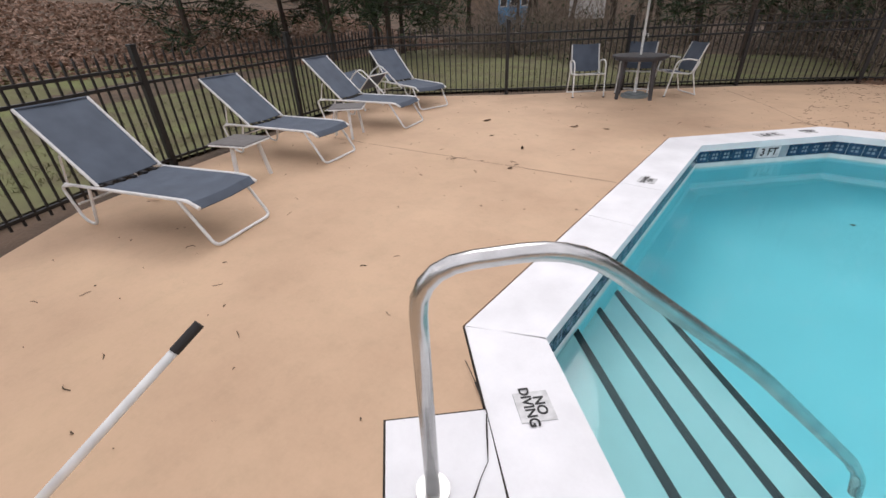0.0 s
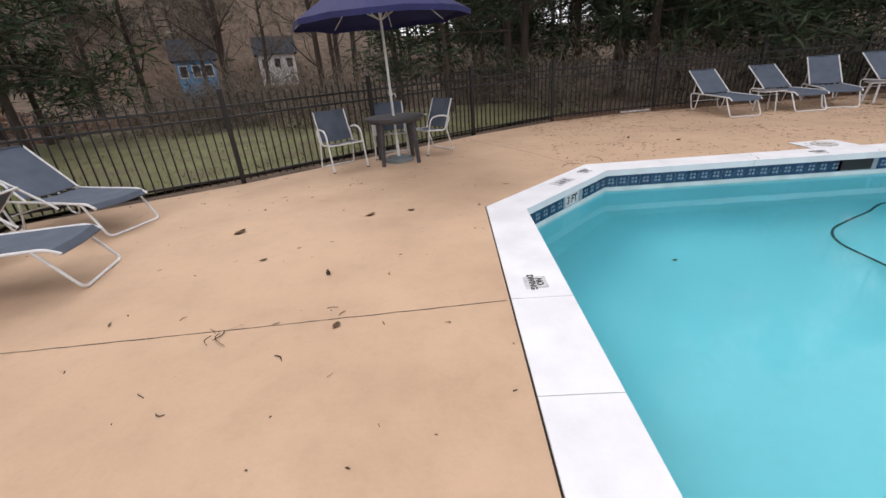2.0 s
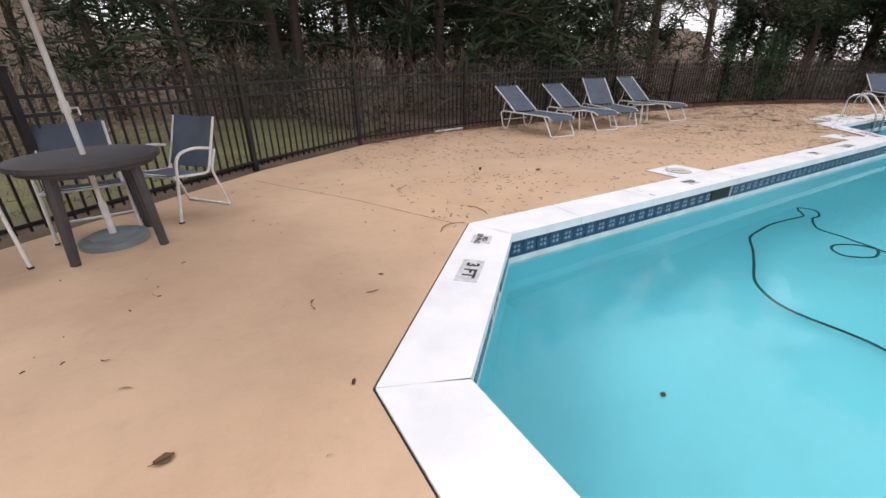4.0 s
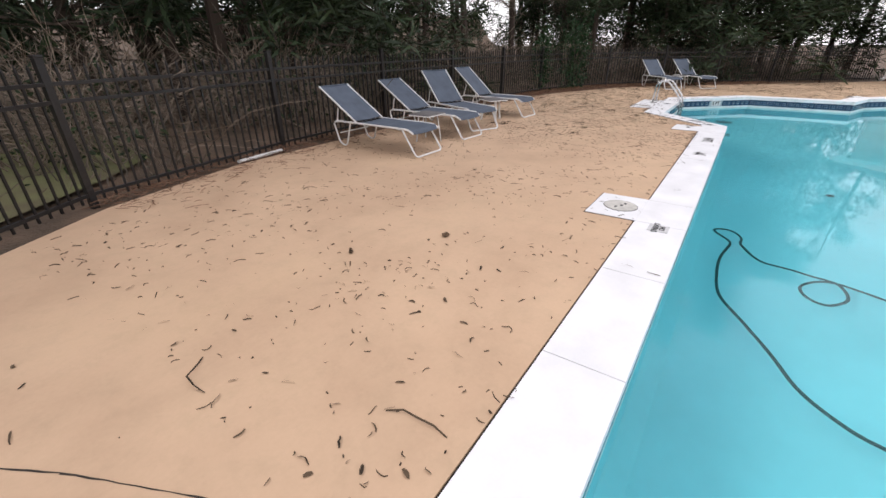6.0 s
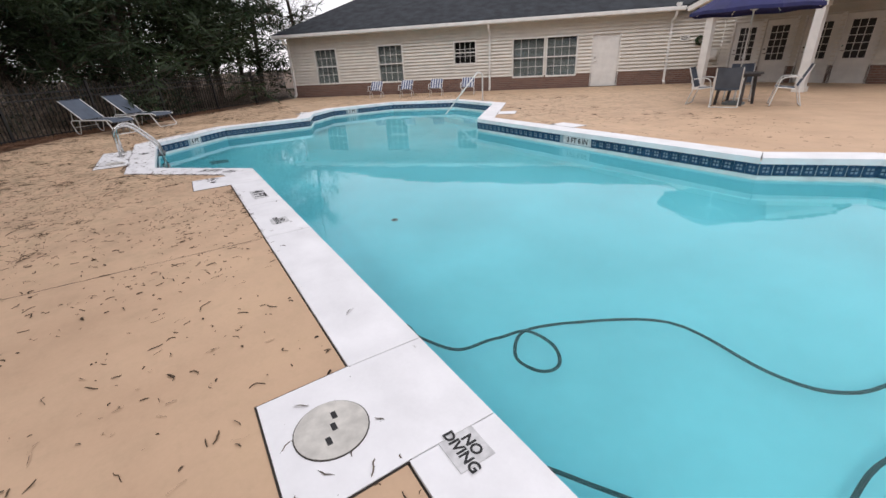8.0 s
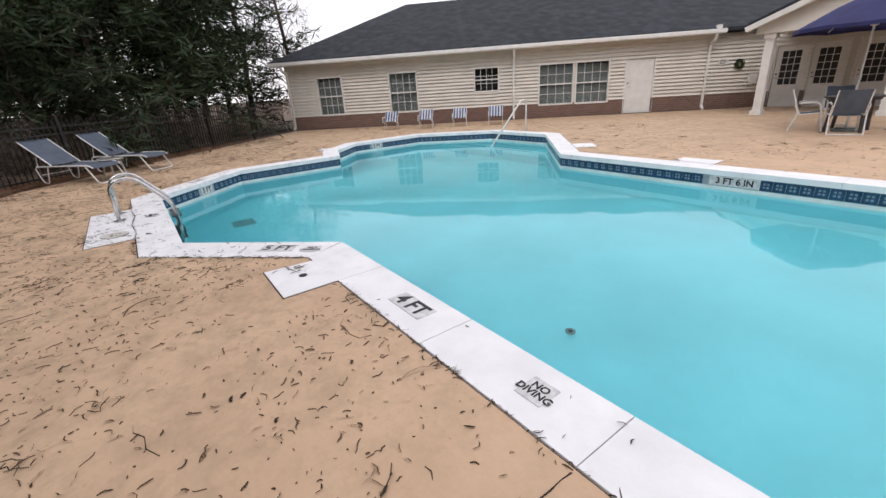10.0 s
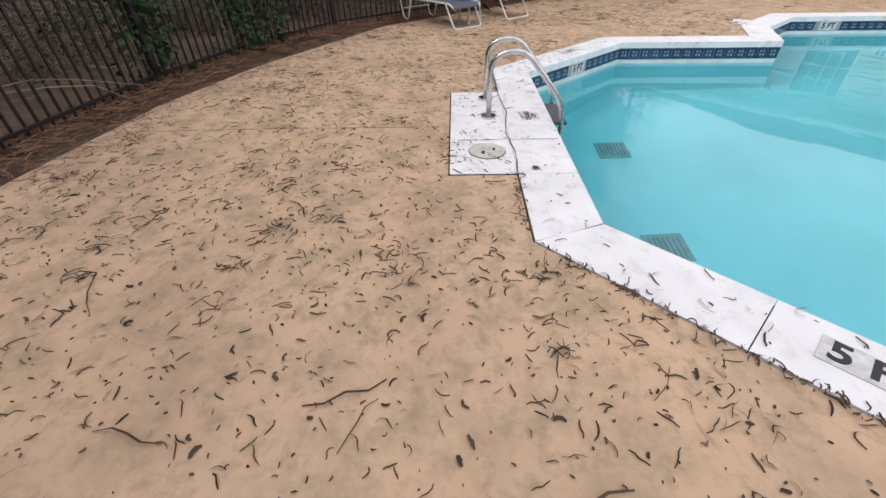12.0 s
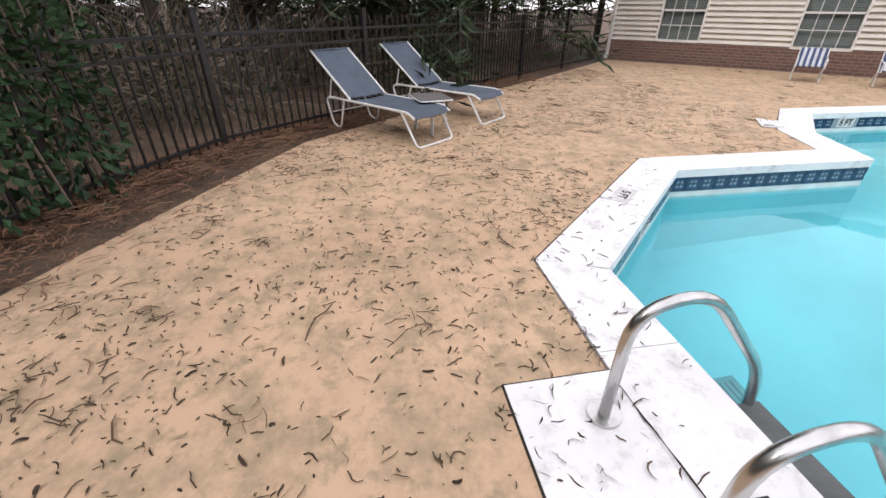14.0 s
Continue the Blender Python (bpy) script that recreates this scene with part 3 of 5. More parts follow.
# the wall that turns in under the porch, and the other wing
PA, PB = H0 + HD * 18.6, H0 + HD * 22.6 - HN * 4.0
PM = Matrix.Translation((PA.x, PA.y, 0)) @ Matrix.Rotation(math.atan2((PB - PA).y, (PB - PA).x), 4, "Z")
PD = [(0.40, 1.30, 0.0, 2.05), (1.42, 2.32, 0.0, 2.05), (2.60, 3.50, 0.0, 2.05), (3.62, 4.52, 0.0, 2.05)]
wing("wall_porch", PM, 5.65, PD, "cream clapboard porch wall with four glazed doors")
for x0, x1, _, h in PD:
    door(PM, x0, x1, h, "cream panelled porch door with small dark panes", "door_2", True)
QM = Matrix.Translation((PB.x, PB.y, 0)) @ Matrix.Rotation(math.atan2(-HN.y, -HN.x), 4, "Z")
wing("wall_wing", QM, 12.0, [(1.0, 2.0, 0.6, 2.04)], "cream clapboard wall of the other wing above brick")
window(QM, 1.0, 2.0, 0.6, 2.04, 3, 4)
EM = Matrix.Translation((H0.x, H0.y, 0)) @ Matrix.Rotation(math.atan2(HN.y, HN.x), 4, "Z")
wing("wall_end", EM, 14.0, [], "cream clapboard end wall of the house", side=-FLIP)


def hp(s, off, z):
    p = H0 + HD * s + HN * off
    return (p.x, p.y, z)


def roof(name, faces, label, thick=0.12):
    t = thing(name, Matrix(), label, "roof", kind="structure")
    for f in faces:
        bm = bmesh.new()
        bm.faces.new([bm.verts.new(p) for p in f])
        ext = bmesh.ops.extrude_face_region(bm, geom=bm.faces[:])
        bmesh.ops.translate(bm, vec=(0, 0, thick), verts=[v for v in ext["geom"] if isinstance(v, bmesh.types.BMVert)])
        part("roof_slope", bm, M_ROOF, t)
    return t


E_Z, R_Z = 2.66, 5.55
house_roof = roof("roof_house", [
    [hp(-0.45, -0.45, E_Z), hp(26, -0.45, E_Z), hp(26, 7, R_Z), hp(4.0, 7, R_Z)],
    [hp(-0.45, -0.45, E_Z), hp(4.0, 7, R_Z), hp(-0.45, 14.4, E_Z)],
    [hp(4.0, 7, R_Z), hp(26, 7, R_Z), hp(26, 14.4, E_Z), hp(-0.45, 14.4, E_Z)],
    [hp(26.5, -0.45, E_Z + 0.02), hp(26.5, 3.6, 5.0), hp(26.5 + 3.2, 3.6, 5.0), hp(26.5 + 3.2, -16.5, 5.0), hp(26.5, -16.5, 5.0), hp(22.2, -16.5, E_Z + 0.02), hp(22.2, -4.3, E_Z + 0.02)],
], "dark grey asphalt shingle hip roof")
s_ = lambda a, b: sorted((FLIP * a, FLIP * b))
part("soffit", box(-0.44, 17.0, *s_(-0.43, 0.02), 2.60, 2.625, m=HM), M_TRIM, house_roof)
gut = part("gutter", box(-0.45, 17.0, *s_(-0.55, -0.455), 2.60, 2.74, 0.02, HM), M_TRIM, house_roof, "white metal gutter")
for s in (0.06, 9.6, 16.7):
    pts = [(s, FLIP * -0.48, 2.6), (s, FLIP * -0.4, 2.42), (s, FLIP * -0.06, 2.3), (s, FLIP * -0.06, 0.12), (s, FLIP * -0.22, 0.04)]
    dp = thing("downpipe", HM, "white rectangular rain downpipe on the house wall", "downpipe", "downpipes")
    part("pipe", tube(pts, 0.055, 4, 0.04), M_TRIM, dp)
wreath = thing("wreath", HM @ pose(17.8, FLIP * -0.06, 1.55), "small round green wreath on the house wall", "wreath")
wv, wf = [], []
wr = random.Random(91)
for q in range(420):
    a, b = wr.uniform(0, 6.283), wr.uniform(0, 6.283)
    rr = 0.12 + 0.045 * math.cos(b)
    c = Vector((rr * math.cos(a), FLIP * (-0.02 + 0.04 * math.sin(b)), rr * math.sin(a)))
    d = Vector((wr.gauss(0, 1), wr.gauss(0, 1), wr.gauss(0, 1))).normalized() * 0.03
    e = d.orthogonal() * 0.35
    wv += [tuple(c - d), tuple(c + e), tuple(c + d), tuple(c - e)]
    wf.append((4 * q, 4 * q + 1, 4 * q + 2, 4 * q + 3))
me = bpy.data.meshes.new("leaves")
me.from_pydata(wv, [], wf)
tagged(link("leaves", me, M_IVY, wreath), kind="stuff")
part("ring", tube([(0.12 * math.cos(radians(a)), 0, 0.12 * math.sin(radians(a))) for a in range(0, 361, 20)], 0.012, 6), M_TWIG, wreath)
plate = thing("wall_sign", HM @ pose(17.24, FLIP * -0.05, 1.66), "small pale sign on the house wall with dark lettering", "sign")
part("board", box(-0.17, 0.17, *s_(-0.012, 0.012), -0.10, 0.10, 0.004), M_TRIM, plate)
for z in (0.05, 0.0, -0.05):
    part("text_bar", box(-0.12, 0.12 - abs(z), *s_(-0.016, -0.011), z - 0.010, z + 0.010), M_DARK, plate)
case = thing("meter_box", HM @ pose(18.32, FLIP * -0.04, 1.0), "small pale metal box on the house wall", "box")
part("body", box(-0.14, 0.14, *s_(-0.09, 0.02), -0.18, 0.18, 0.012), M_TRIM, case)
part("cover", box(-0.12, 0.12, *s_(-0.10, -0.088), -0.16, 0.16, 0.004), M_TRIM, case)
vent = thing("vent_cap", HM @ pose(16.76, FLIP * -0.42, 2.70), "pale metal cap at the end of the gutter", "vent")
part("cap", disc(0.10, 0.06, 0.17, 20, 0.025), M_TRIM, vent)
part("neck", disc(0.07, 0.0, 0.07, 20), M_TRIM, vent)
# porch: gabled roof on two columns
porch = thing("porch_roof", Matrix(), "gabled porch roof with white trim on columns", "roof", kind="structure")
pu = (PB - PA).normalized()
pn = Vector((pu.y, -pu.x))
if pn.dot(HN) > 0:
    pn = -pn


def pp(a, o, z):
    q = PA + pu * a + pn * o
    return (q.x, q.y, z)


for f in ([pp(0.6, 0, 2.5), pp(0.6, 3.7, 2.5), pp(3.2, 3.7, 3.55), pp(3.2, 0, 3.55)], [pp(5.8, 0, 2.5), pp(5.8, 3.7, 2.5), pp(3.2, 3.7, 3.55), pp(3.2, 0, 3.55)]):
    bm = bmesh.new()
    bm.faces.new([bm.verts.new(p) for p in f])
    ext = bmesh.ops.extrude_face_region(bm, geom=bm.faces[:])
    bmesh.ops.translate(bm, vec=(0, 0, 0.12), verts=[v for v in ext["geom"] if isinstance(v, bmesh.types.BMVert)])
    part("roof_slope", bm, M_ROOF, porch)
for a0, z0, a1, z1 in ((0.6, 2.44, 3.2, 3.48), (5.8, 2.44, 3.2, 3.48)):
    part("rake_trim", tube([pp(a0, 3.72, z0), pp(a1, 3.72, z1)], 0.10, 4), M_TRIM, porch, "white painted rake board")
bm = bmesh.new()
bm.faces.new([bm.verts.new(pp(a, o, z)) for a, o, z in ((0.8, 3.5, 2.30), (5.6, 3.5, 2.30), (5.6, 3.5, 2.58), (3.2, 3.5, 3.50), (0.8, 3.5, 2.58))])
ext = bmesh.ops.extrude_face_region(bm, geom=bm.faces[:])
bmesh.ops.translate(bm, vec=(-pn.x * 0.12, -pn.y * 0.12, 0), verts=[v for v in ext["geom"] if isinstance(v, bmesh.types.BMVert)])
part("gable", bm, M_SIDING, porch)
for a in (1.16, 4.02):
    q = PA + pu * a + pn * 3.3
    col = thing("porch_column", pose(q.x, q.y, 0, 0, 0, math.degrees(math.atan2(pu.y, pu.x))), "square white painted porch column", "column", "porch columns")
    part("shaft", box(-0.11, 0.11, -0.11, 0.11, 0.0, 2.30, 0.01), M_TRIM, col)
    part("base", box(-0.15, 0.15, -0.15, 0.15, 0.0, 0.14, 0.01), M_TRIM, col)
    part("cap", box(-0.15, 0.15, -0.15, 0.15, 2.16, 2.295, 0.01), M_TRIM, col)


# ---------------------------------------------------------------- waterline tiles (pieces are laid at the end of the file)
# ---------------------------------------------------------------- fence
PICKET = None


def picket_mesh():
    bm = box(-0.009, 0.009, -0.009, 0.009, 0.05, 1.25)
    top = bmesh.ops.create_cone(bm, cap_ends=True, segments=4, radius1=0.0125, radius2=0.001, depth=0.05, matrix=pose(0, 0, 1.272, 0, 0, 45))
    me = bpy.data.meshes.new("picket")
    bmesh.ops.recalc_face_normals(bm, faces=bm.faces)
    bm.to_mesh(me)
    bm.free()
    me.materials.append(M_IRON)
    return me


PICKET = picket_mesh()


def fence_panel(a, b):
    a, b = Vector(a), Vector(b)
    d = b - a
    t = thing("fence_panel", pose(a.x, a.y, -0.03, 0, 0, math.degrees(math.atan2(d.y, d.x))), "black painted metal picket fence panel with spear tops", "fence", "pool fence")
    L = d.length
    post = box(-0.032, 0.032, -0.032, 0.032, -0.15, 1.34, 0.004)
    add_box(post, -0.038, 0.038, -0.038, 0.038, 1.34, 1.365, 0.006)
    part("post", post, M_IRON, t)
    for z in (0.12, 0.98, 1.13):
        part("rail", box(0.032, L - 0.032, -0.016, 0.016, z - 0.016, z + 0.016, 0.003), M_IRON, t)
    n = int(L / 0.112)
    for i in range(1, n):
        p = new("picket", PICKET)
        p.parent = t
        p.location = (L * i / n, 0, 0)


for a, b in zip(POSTS, POSTS[1:]):
    fence_panel(a, b)


# ---------------------------------------------------------------- loungers, chairs, tables
def sling(bm, profile, y0, y1, thick=0.008):
    rows = [[bm.verts.new((x, y, z)) for y in (y0, y0 + 0.01, (y0 + y1) / 2, y1 - 0.01, y1)] for x, z in profile]
    for r in rows:
        r[2].co.z -= 0.012
    fs = []
    for a, b in zip(rows, rows[1:]):
        for i in range(4):
            fs.append(bm.faces.new((a[i], a[i + 1], b[i + 1], b[i])))
    ext = bmesh.ops.extrude_face_region(bm, geom=fs)
    bmesh.ops.translate(bm, vec=(0.002, 0, -thick), verts=[v for v in ext["geom"] if isinstance(v, bmesh.types.BMVert)])
    return bm


def lounger(m, label, tilt=41, group="sun loungers"):
    """x runs from the foot bar to the head; the foot bar is at 0."""
    t = thing("sun_lounger", m, label, "sun lounger", group)
    W, H = 0.30, 0.37
    hx = 1.12
    c, s = math.cos(radians(tilt)), math.sin(radians(tilt))
    bx, bz = hx + 0.84 * c, H + 0.02 + 0.84 * s
    part("front_leg", tube([(0.24, -W, H), (0.0, -W, 0.013), (0.0, W, 0.013), (0.24, W, H)], 0.0135, 8, 0.06), M_FRAME, t)
    for y in (-W, W):
        part("side_rail", tube([(0.05, y * 0.98, H - 0.05), (0.15, y * 0.98, H), (hx + 0.40, y * 0.98, H)], 0.0145, 8, 0.05), M_FRAME, t)
        part("back_rail", tube([(hx, y * 0.95, H + 0.012), (bx, y * 0.95, bz)], 0.0135, 8), M_FRAME, t)
        part("rear_leg", tube([(hx + 0.10, y, H), (hx + 0.22, y, 0.013), (hx + 0.36, y, 0.05), (hx + 0.46, y, H - 0.02), (hx + 0.30, y, H)], 0.0125, 8, 0.06), M_FRAME, t)
        part("prop", tube([(hx + 0.40, y * 0.93, H - 0.01), (hx + 0.30 * c + 0.1, y * 0.93, H + 0.36 * s)], 0.009, 6), M_FRAME, t)
    part("stretcher", tube([(hx + 0.34, -W, 0.2), (hx + 0.34, W, 0.2)], 0.010, 6), M_FRAME, t)
    part("seat", sling(bmesh.new(), [(0.055, H - 0.055), (0.10, H - 0.005), (0.3, H + 0.004), (0.7, H + 0.002), (hx - 0.03, H + 0.006)], -W + 0.012, W - 0.012), M_SLING, t, "grey-blue woven sling seat")
    part("backrest", sling(bmesh.new(), [(hx + 0.02, H + 0.03), (hx + 0.4 * c, H + 0.02 + 0.4 * s), (bx, bz)], -W * 0.95 + 0.006, W * 0.95 - 0.006), M_SLING, t, "grey-blue woven sling back")
    part("top_bar", tube([(bx, -W * 0.95, bz), (bx, W * 0.95, bz)], 0.012, 6), M_SLING, t)
    for i in range(5):
        y = -0.2 + 0.1 * i
        part("lacing", box(hx - 0.045, hx + 0.035, y - 0.016, y + 0.016, H - 0.008, H + 0.016, 0.003), M_STRAP, t)
    return t


LOUNGER = "white tube sun lounger with grey-blue sling on the deck"
for x, y, a, tilt in ((-2.50, 2.25, 198, 43), (-3.40, 4.02, 193, 37), (-3.73, 5.75, 193, 42), (-4.27, 6.92, 164, 37), (5.25, 11.33, 90, 32), (6.60, 11.42, 88, 32), (7.29, 11.57, 67, 40),
                      (9.21, 11.56, 88, 40), (17.25, 9.88, 40, 35), (18.20, 8.94, 43, 36)):
    lounger(pose(x, y, 0, 0, 0, a), LOUNGER, tilt)


def side_table(x, y, turn):
    t = thing("side_table", pose(x, y, 0, 0, 0, turn), "low white side table with worn grey top", "side table", "side tables")
    part("tabletop", box(-0.23, 0.23, -0.20, 0.20, 0.40, 0.42, 0.008), M_TOPGREY, t, "worn grey rectangular top")
    part("rim", tube([(-0.23, 0, 0.398), (-0.23, -0.2, 0.398), (0.23, -0.2, 0.398), (0.23, 0.2, 0.398), (-0.23, 0.2, 0.398), (-0.23, 0, 0.398)], 0.010, 6, 0.03), M_FRAME, t)
    for a in (45, 165, 285):
        c, s = math.cos(radians(a)), math.sin(radians(a))
        part("leg", tube([(0.17 * c, 0.17 * s, 0.40), (0.23 * c, 0.23 * s, 0.0)], 0.022, 8, flat=0.5), M_FRAME, t)


for x, y, a in ((-3.72, 2.98, 20), (-4.12, 4.80, 40), (17.85, 9.85, 10), (6.05, 11.95, 0), (8.35, 12.0, 60)):
    side_table(x, y, a)


def sling_chair(m, label, group="chairs round the table", back_color=None):
    """An armchair of white tube with sling seat and back; it faces +x."""
    t = thing("patio_chair", m, label, "chair", group)
    W = 0.285
    for y in (-W, W):
        part("side_frame", tube([(0.27, y, 0.012), (0.20, y, 0.40), (0.16, y, 0.60), (-0.02, y, 0.635), (-0.20, y, 0.60)], 0.0135, 8, 0.10), M_FRAME, t)
        part("base_runner", tube([(-0.26, y * 0.98, 0.58), (-0.18, y * 0.98, 0.40), (-0.30, y * 0.98, 0.012)], 0.0125, 8, 0.05), M_FRAME, t)
        part("back_rail", tube([(0.22, y * 0.9, 0.41), (-0.16, y * 0.9, 0.37), (-0.35, y * 0.9, 0.87)], 0.012, 8, 0.06), M_FRAME, t)
        part("foot", box(0.25, 0.29, y - 0.016, y + 0.016, 0.0, 0.012), M_STRAP, t)
    part("rear_bar", tube([(-0.30, -W, 0.014), (-0.30, W, 0.014)], 0.0125, 8), M_FRAME, t)
    part("seat_bar", tube([(0.21, -W, 0.405), (0.21, W, 0.405)], 0.0125, 8, flat=1.4), M_FRAME, t)
    part("seat", sling(bmesh.new(), [(-0.15, 0.385), (0.0, 0.39), (0.22, 0.425)], -W * 0.88, W * 0.88), M_SLING, t, "grey-blue woven sling seat")
    part("backrest", sling(bmesh.new(), [(-0.175, 0.43), (-0.26, 0.64), (-0.352, 0.88)], -W * 0.88, W * 0.88), M_SLING, t, "grey-blue woven sling back")
    return t


chair = sling_chair(pose(-2.42, 9.29, 0, 0, 0, -55), "white tube patio chair with grey-blue sling by the fence")
copy_thing(chair, pose(-1.72, 10.0, 0, 0, 0, -82))
copy_thing(chair, pose(-1.06, 10.12, 0, 0, 0, 220))


def round_table(x, y, r=0.50, h=0.72, turn=0):
    t = thing("round_table", pose(x, y, 0, 0, 0, turn), "dark grey round patio table with a pole hole", "table")
    part("tabletop", disc(r, h - 0.035, h, 40, 0.010), M_TABLE, t)
    part("apron", disc(r - 0.05, h - 0.075, h - 0.036, 40), M_TABLE, t)
    for i in range(4):
        a = radians(45 + 90 * i)
        c, s = math.cos(a), math.sin(a)
        part("leg", tube([(c * (r - 0.13), s * (r - 0.13), h - 0.06), (c * (r - 0.07), s * (r - 0.07), 0)], 0.042, 8, radius_end=0.032), M_TABLE, t)


round_table(-1.55, 9.46, 0.47, 0.72, 14)


def umbrella(x, y, lean, rim=2.10, r=1.32, base=True, turn=0):
    t = thing("patio_umbrella", pose(x, y, 0, 0, lean, turn), "open navy canvas umbrella on a white pole in a round base", "umbrella")
    part("pole", tube([(0, 0, 0.03), (0, 0, 2.72)], 0.019, 10), M_FRAME, t)
    part("collar", tube([(0, 0, 1.02), (0, 0, 1.10)], 0.028, 10), M_FRAME, t)
    part("crank", tube([(0.02, 0, 1.05), (0.07, 0, 1.05), (0.07, 0, 1.0)], 0.008, 6), M_FRAME, t)
    if base:
        part("base", disc(0.24, 0.0, 0.05, 32, 0.015), M_BASE, t, "grey-green round base")
        part("base_hub", disc(0.17, 0.05, 0.08, 32, 0.012), M_BASE, t)
        part("socket", tube([(0, 0, 0.08), (0, 0, 0.34)], 0.026, 10), M_FRAME, t)
    bm = bmesh.new()
    apex = bm.verts.new((0, 0, 2.70))
    rings = []
    for f, z in ((0.5, rim + 0.36), (1.0, rim)):
        ring = []
        for i in range(16):
            a = 2 * math.pi * i / 16
            q = r * f * (1.0 if i % 2 == 0 else 0.925)
            ring.append(bm.verts.new((q * math.cos(a), q * math.sin(a), z + (0.0 if i % 2 == 0 else 0.02))))
        rings.append(ring)
    low = [bm.verts.new((v.co.x * 1.005, v.co.y * 1.005, v.co.z - 0.07)) for v in rings[1]]
    for i in range(16):
        j = (i + 1) % 16
        bm.faces.new((apex, rings[0][i], rings[0][j]))
        bm.faces.new((rings[0][i], rings[1][i], rings[1][j], rings[0][j]))
        bm.faces.new((rings[1][i], low[i], low[j], rings[1][j]))
    ob = part("canopy", bm, M_NAVY, t, "navy canvas canopy")
    md = ob.modifiers.new("thickness", "SOLIDIFY")
    md.thickness = 0.004
    for i in range(8):
        a = 2 * math.pi * i / 8
        c, s = math.cos(a), math.sin(a)
        rib = part("rib", tube([(0.02 * c, 0.02 * s, 2.66), (r * 0.5 * c, r * 0.5 * s, rim + 0.335), (r * 0.98 * c, r * 0.98 * s, rim - 0.02)], 0.008, 5), M_FRAME, t)
        part("strut", tube([(0.02 * c, 0.02 * s, rim - 0.02), (r * 0.5 * c, r * 0.5 * s, rim + 0.325)], 0.007, 5), M_FRAME, rib)


umbrella(-1.555, 9.52, -1.0)
# patio set by the porch
for x, y, a in ((8.57, -2.48, -67), (9.24, -2.76, 195), (7.70, -3.35, 25), (8.95, -3.85, 115)):
    copy_thing(chair, pose(x, y, 0, 0, 0, a))
round_table(8.60, -2.98, 0.48, 0.72)
umbrella(8.60, -2.98, 0.0, 2.04, 1.32, True)

# a chair tipped against a lounger
copy_thing(chair, pose(-5.05, 6.45, 0.14, 0, -38, 10))

bench = thing("bench", pose(4.9, -5.2, 0, 0, 0, 60), "weathered slatted wooden garden bench", "bench")
for i in range(7):
    part("back_slat", box(-0.55 + i * 0.17, -0.47 + i * 0.17, -0.02, 0.02, 0.42, 0.86, 0.004), M_WOOD, bench)
for i in range(4):
    part("seat_slat", box(-0.6, 0.6, 0.05 + i * 0.11, 0.14 + i * 0.11, 0.40, 0.425, 0.004), M_WOOD, bench)
part("top_rail", box(-0.62, 0.62, -0.025, 0.025, 0.86, 0.93, 0.006), M_WOOD, bench)
for x in (-0.58, 0.58):
    for y in (0.0, 0.46):
        part("leg", box(x - 0.03, x + 0.03, y - 0.03, y + 0.03, 0.0, 0.40 if y else 0.86, 0.004), M_WOOD, bench)


def striped_chair(m):
    t = thing("folding_chair", m, "folding beach chair with navy and white striped cloth", "chair", "striped chairs at the house")
    W = 0.25
    for y in (-W, W):
        part("back_rail", tube([(-0.30, y, 0.62), (0.05, y, 0.18), (0.12, y, 0.0)], 0.012, 6, 0.05), M_FRAME, t)
        part("seat_rail", tube([(0.32, y, 0.30), (-0.18, y, 0.20), (-0.24, y, 0.0)], 0.012, 6, 0.05), M_FRAME, t)
        part("armrest", tube([(-0.22, y, 0.46), (0.22, y, 0.46), (0.22, y, 0.27)], 0.014, 6, 0.05), M_FRAME, t)
    n = 9
    for i in range(n):
        y0, y1 = -W + 0.012 + (2 * W - 0.024) * i / n, -W + 0.012 + (2 * W - 0.024) * (i + 1) / n
        bm = bmesh.new()
        prof = [(-0.30, 0.635), (-0.12, 0.41), (0.0, 0.27), (0.32, 0.315)]
        rows = [[bm.verts.new((x, y, z)) for y in (y0, y1)] for x, z in prof]
        fs = [bm.faces.new((a[0], a[1], b[1], b[0])) for a, b in zip(rows, rows[1:])]
        ext = bmesh.ops.extrude_face_region(bm, geom=fs)
        bmesh.ops.translate(bm, vec=(0.003, 0, 0.006), verts=[v for v in ext["geom"] if isinstance(v, bmesh.types.BMVert)])
        part("stripe", bm, M_STRIPE if i % 2 == 0 else M_CLOTH, t)
    return t


sc = striped_chair(pose(20.99, 1.1, 0, 0, 0, 135))
for x, y in ((20.0, 0.14), (19.08, -0.78), (18.12, -1.72)):
    copy_thing(sc, pose(x, y, 0, 0, 0, 135))

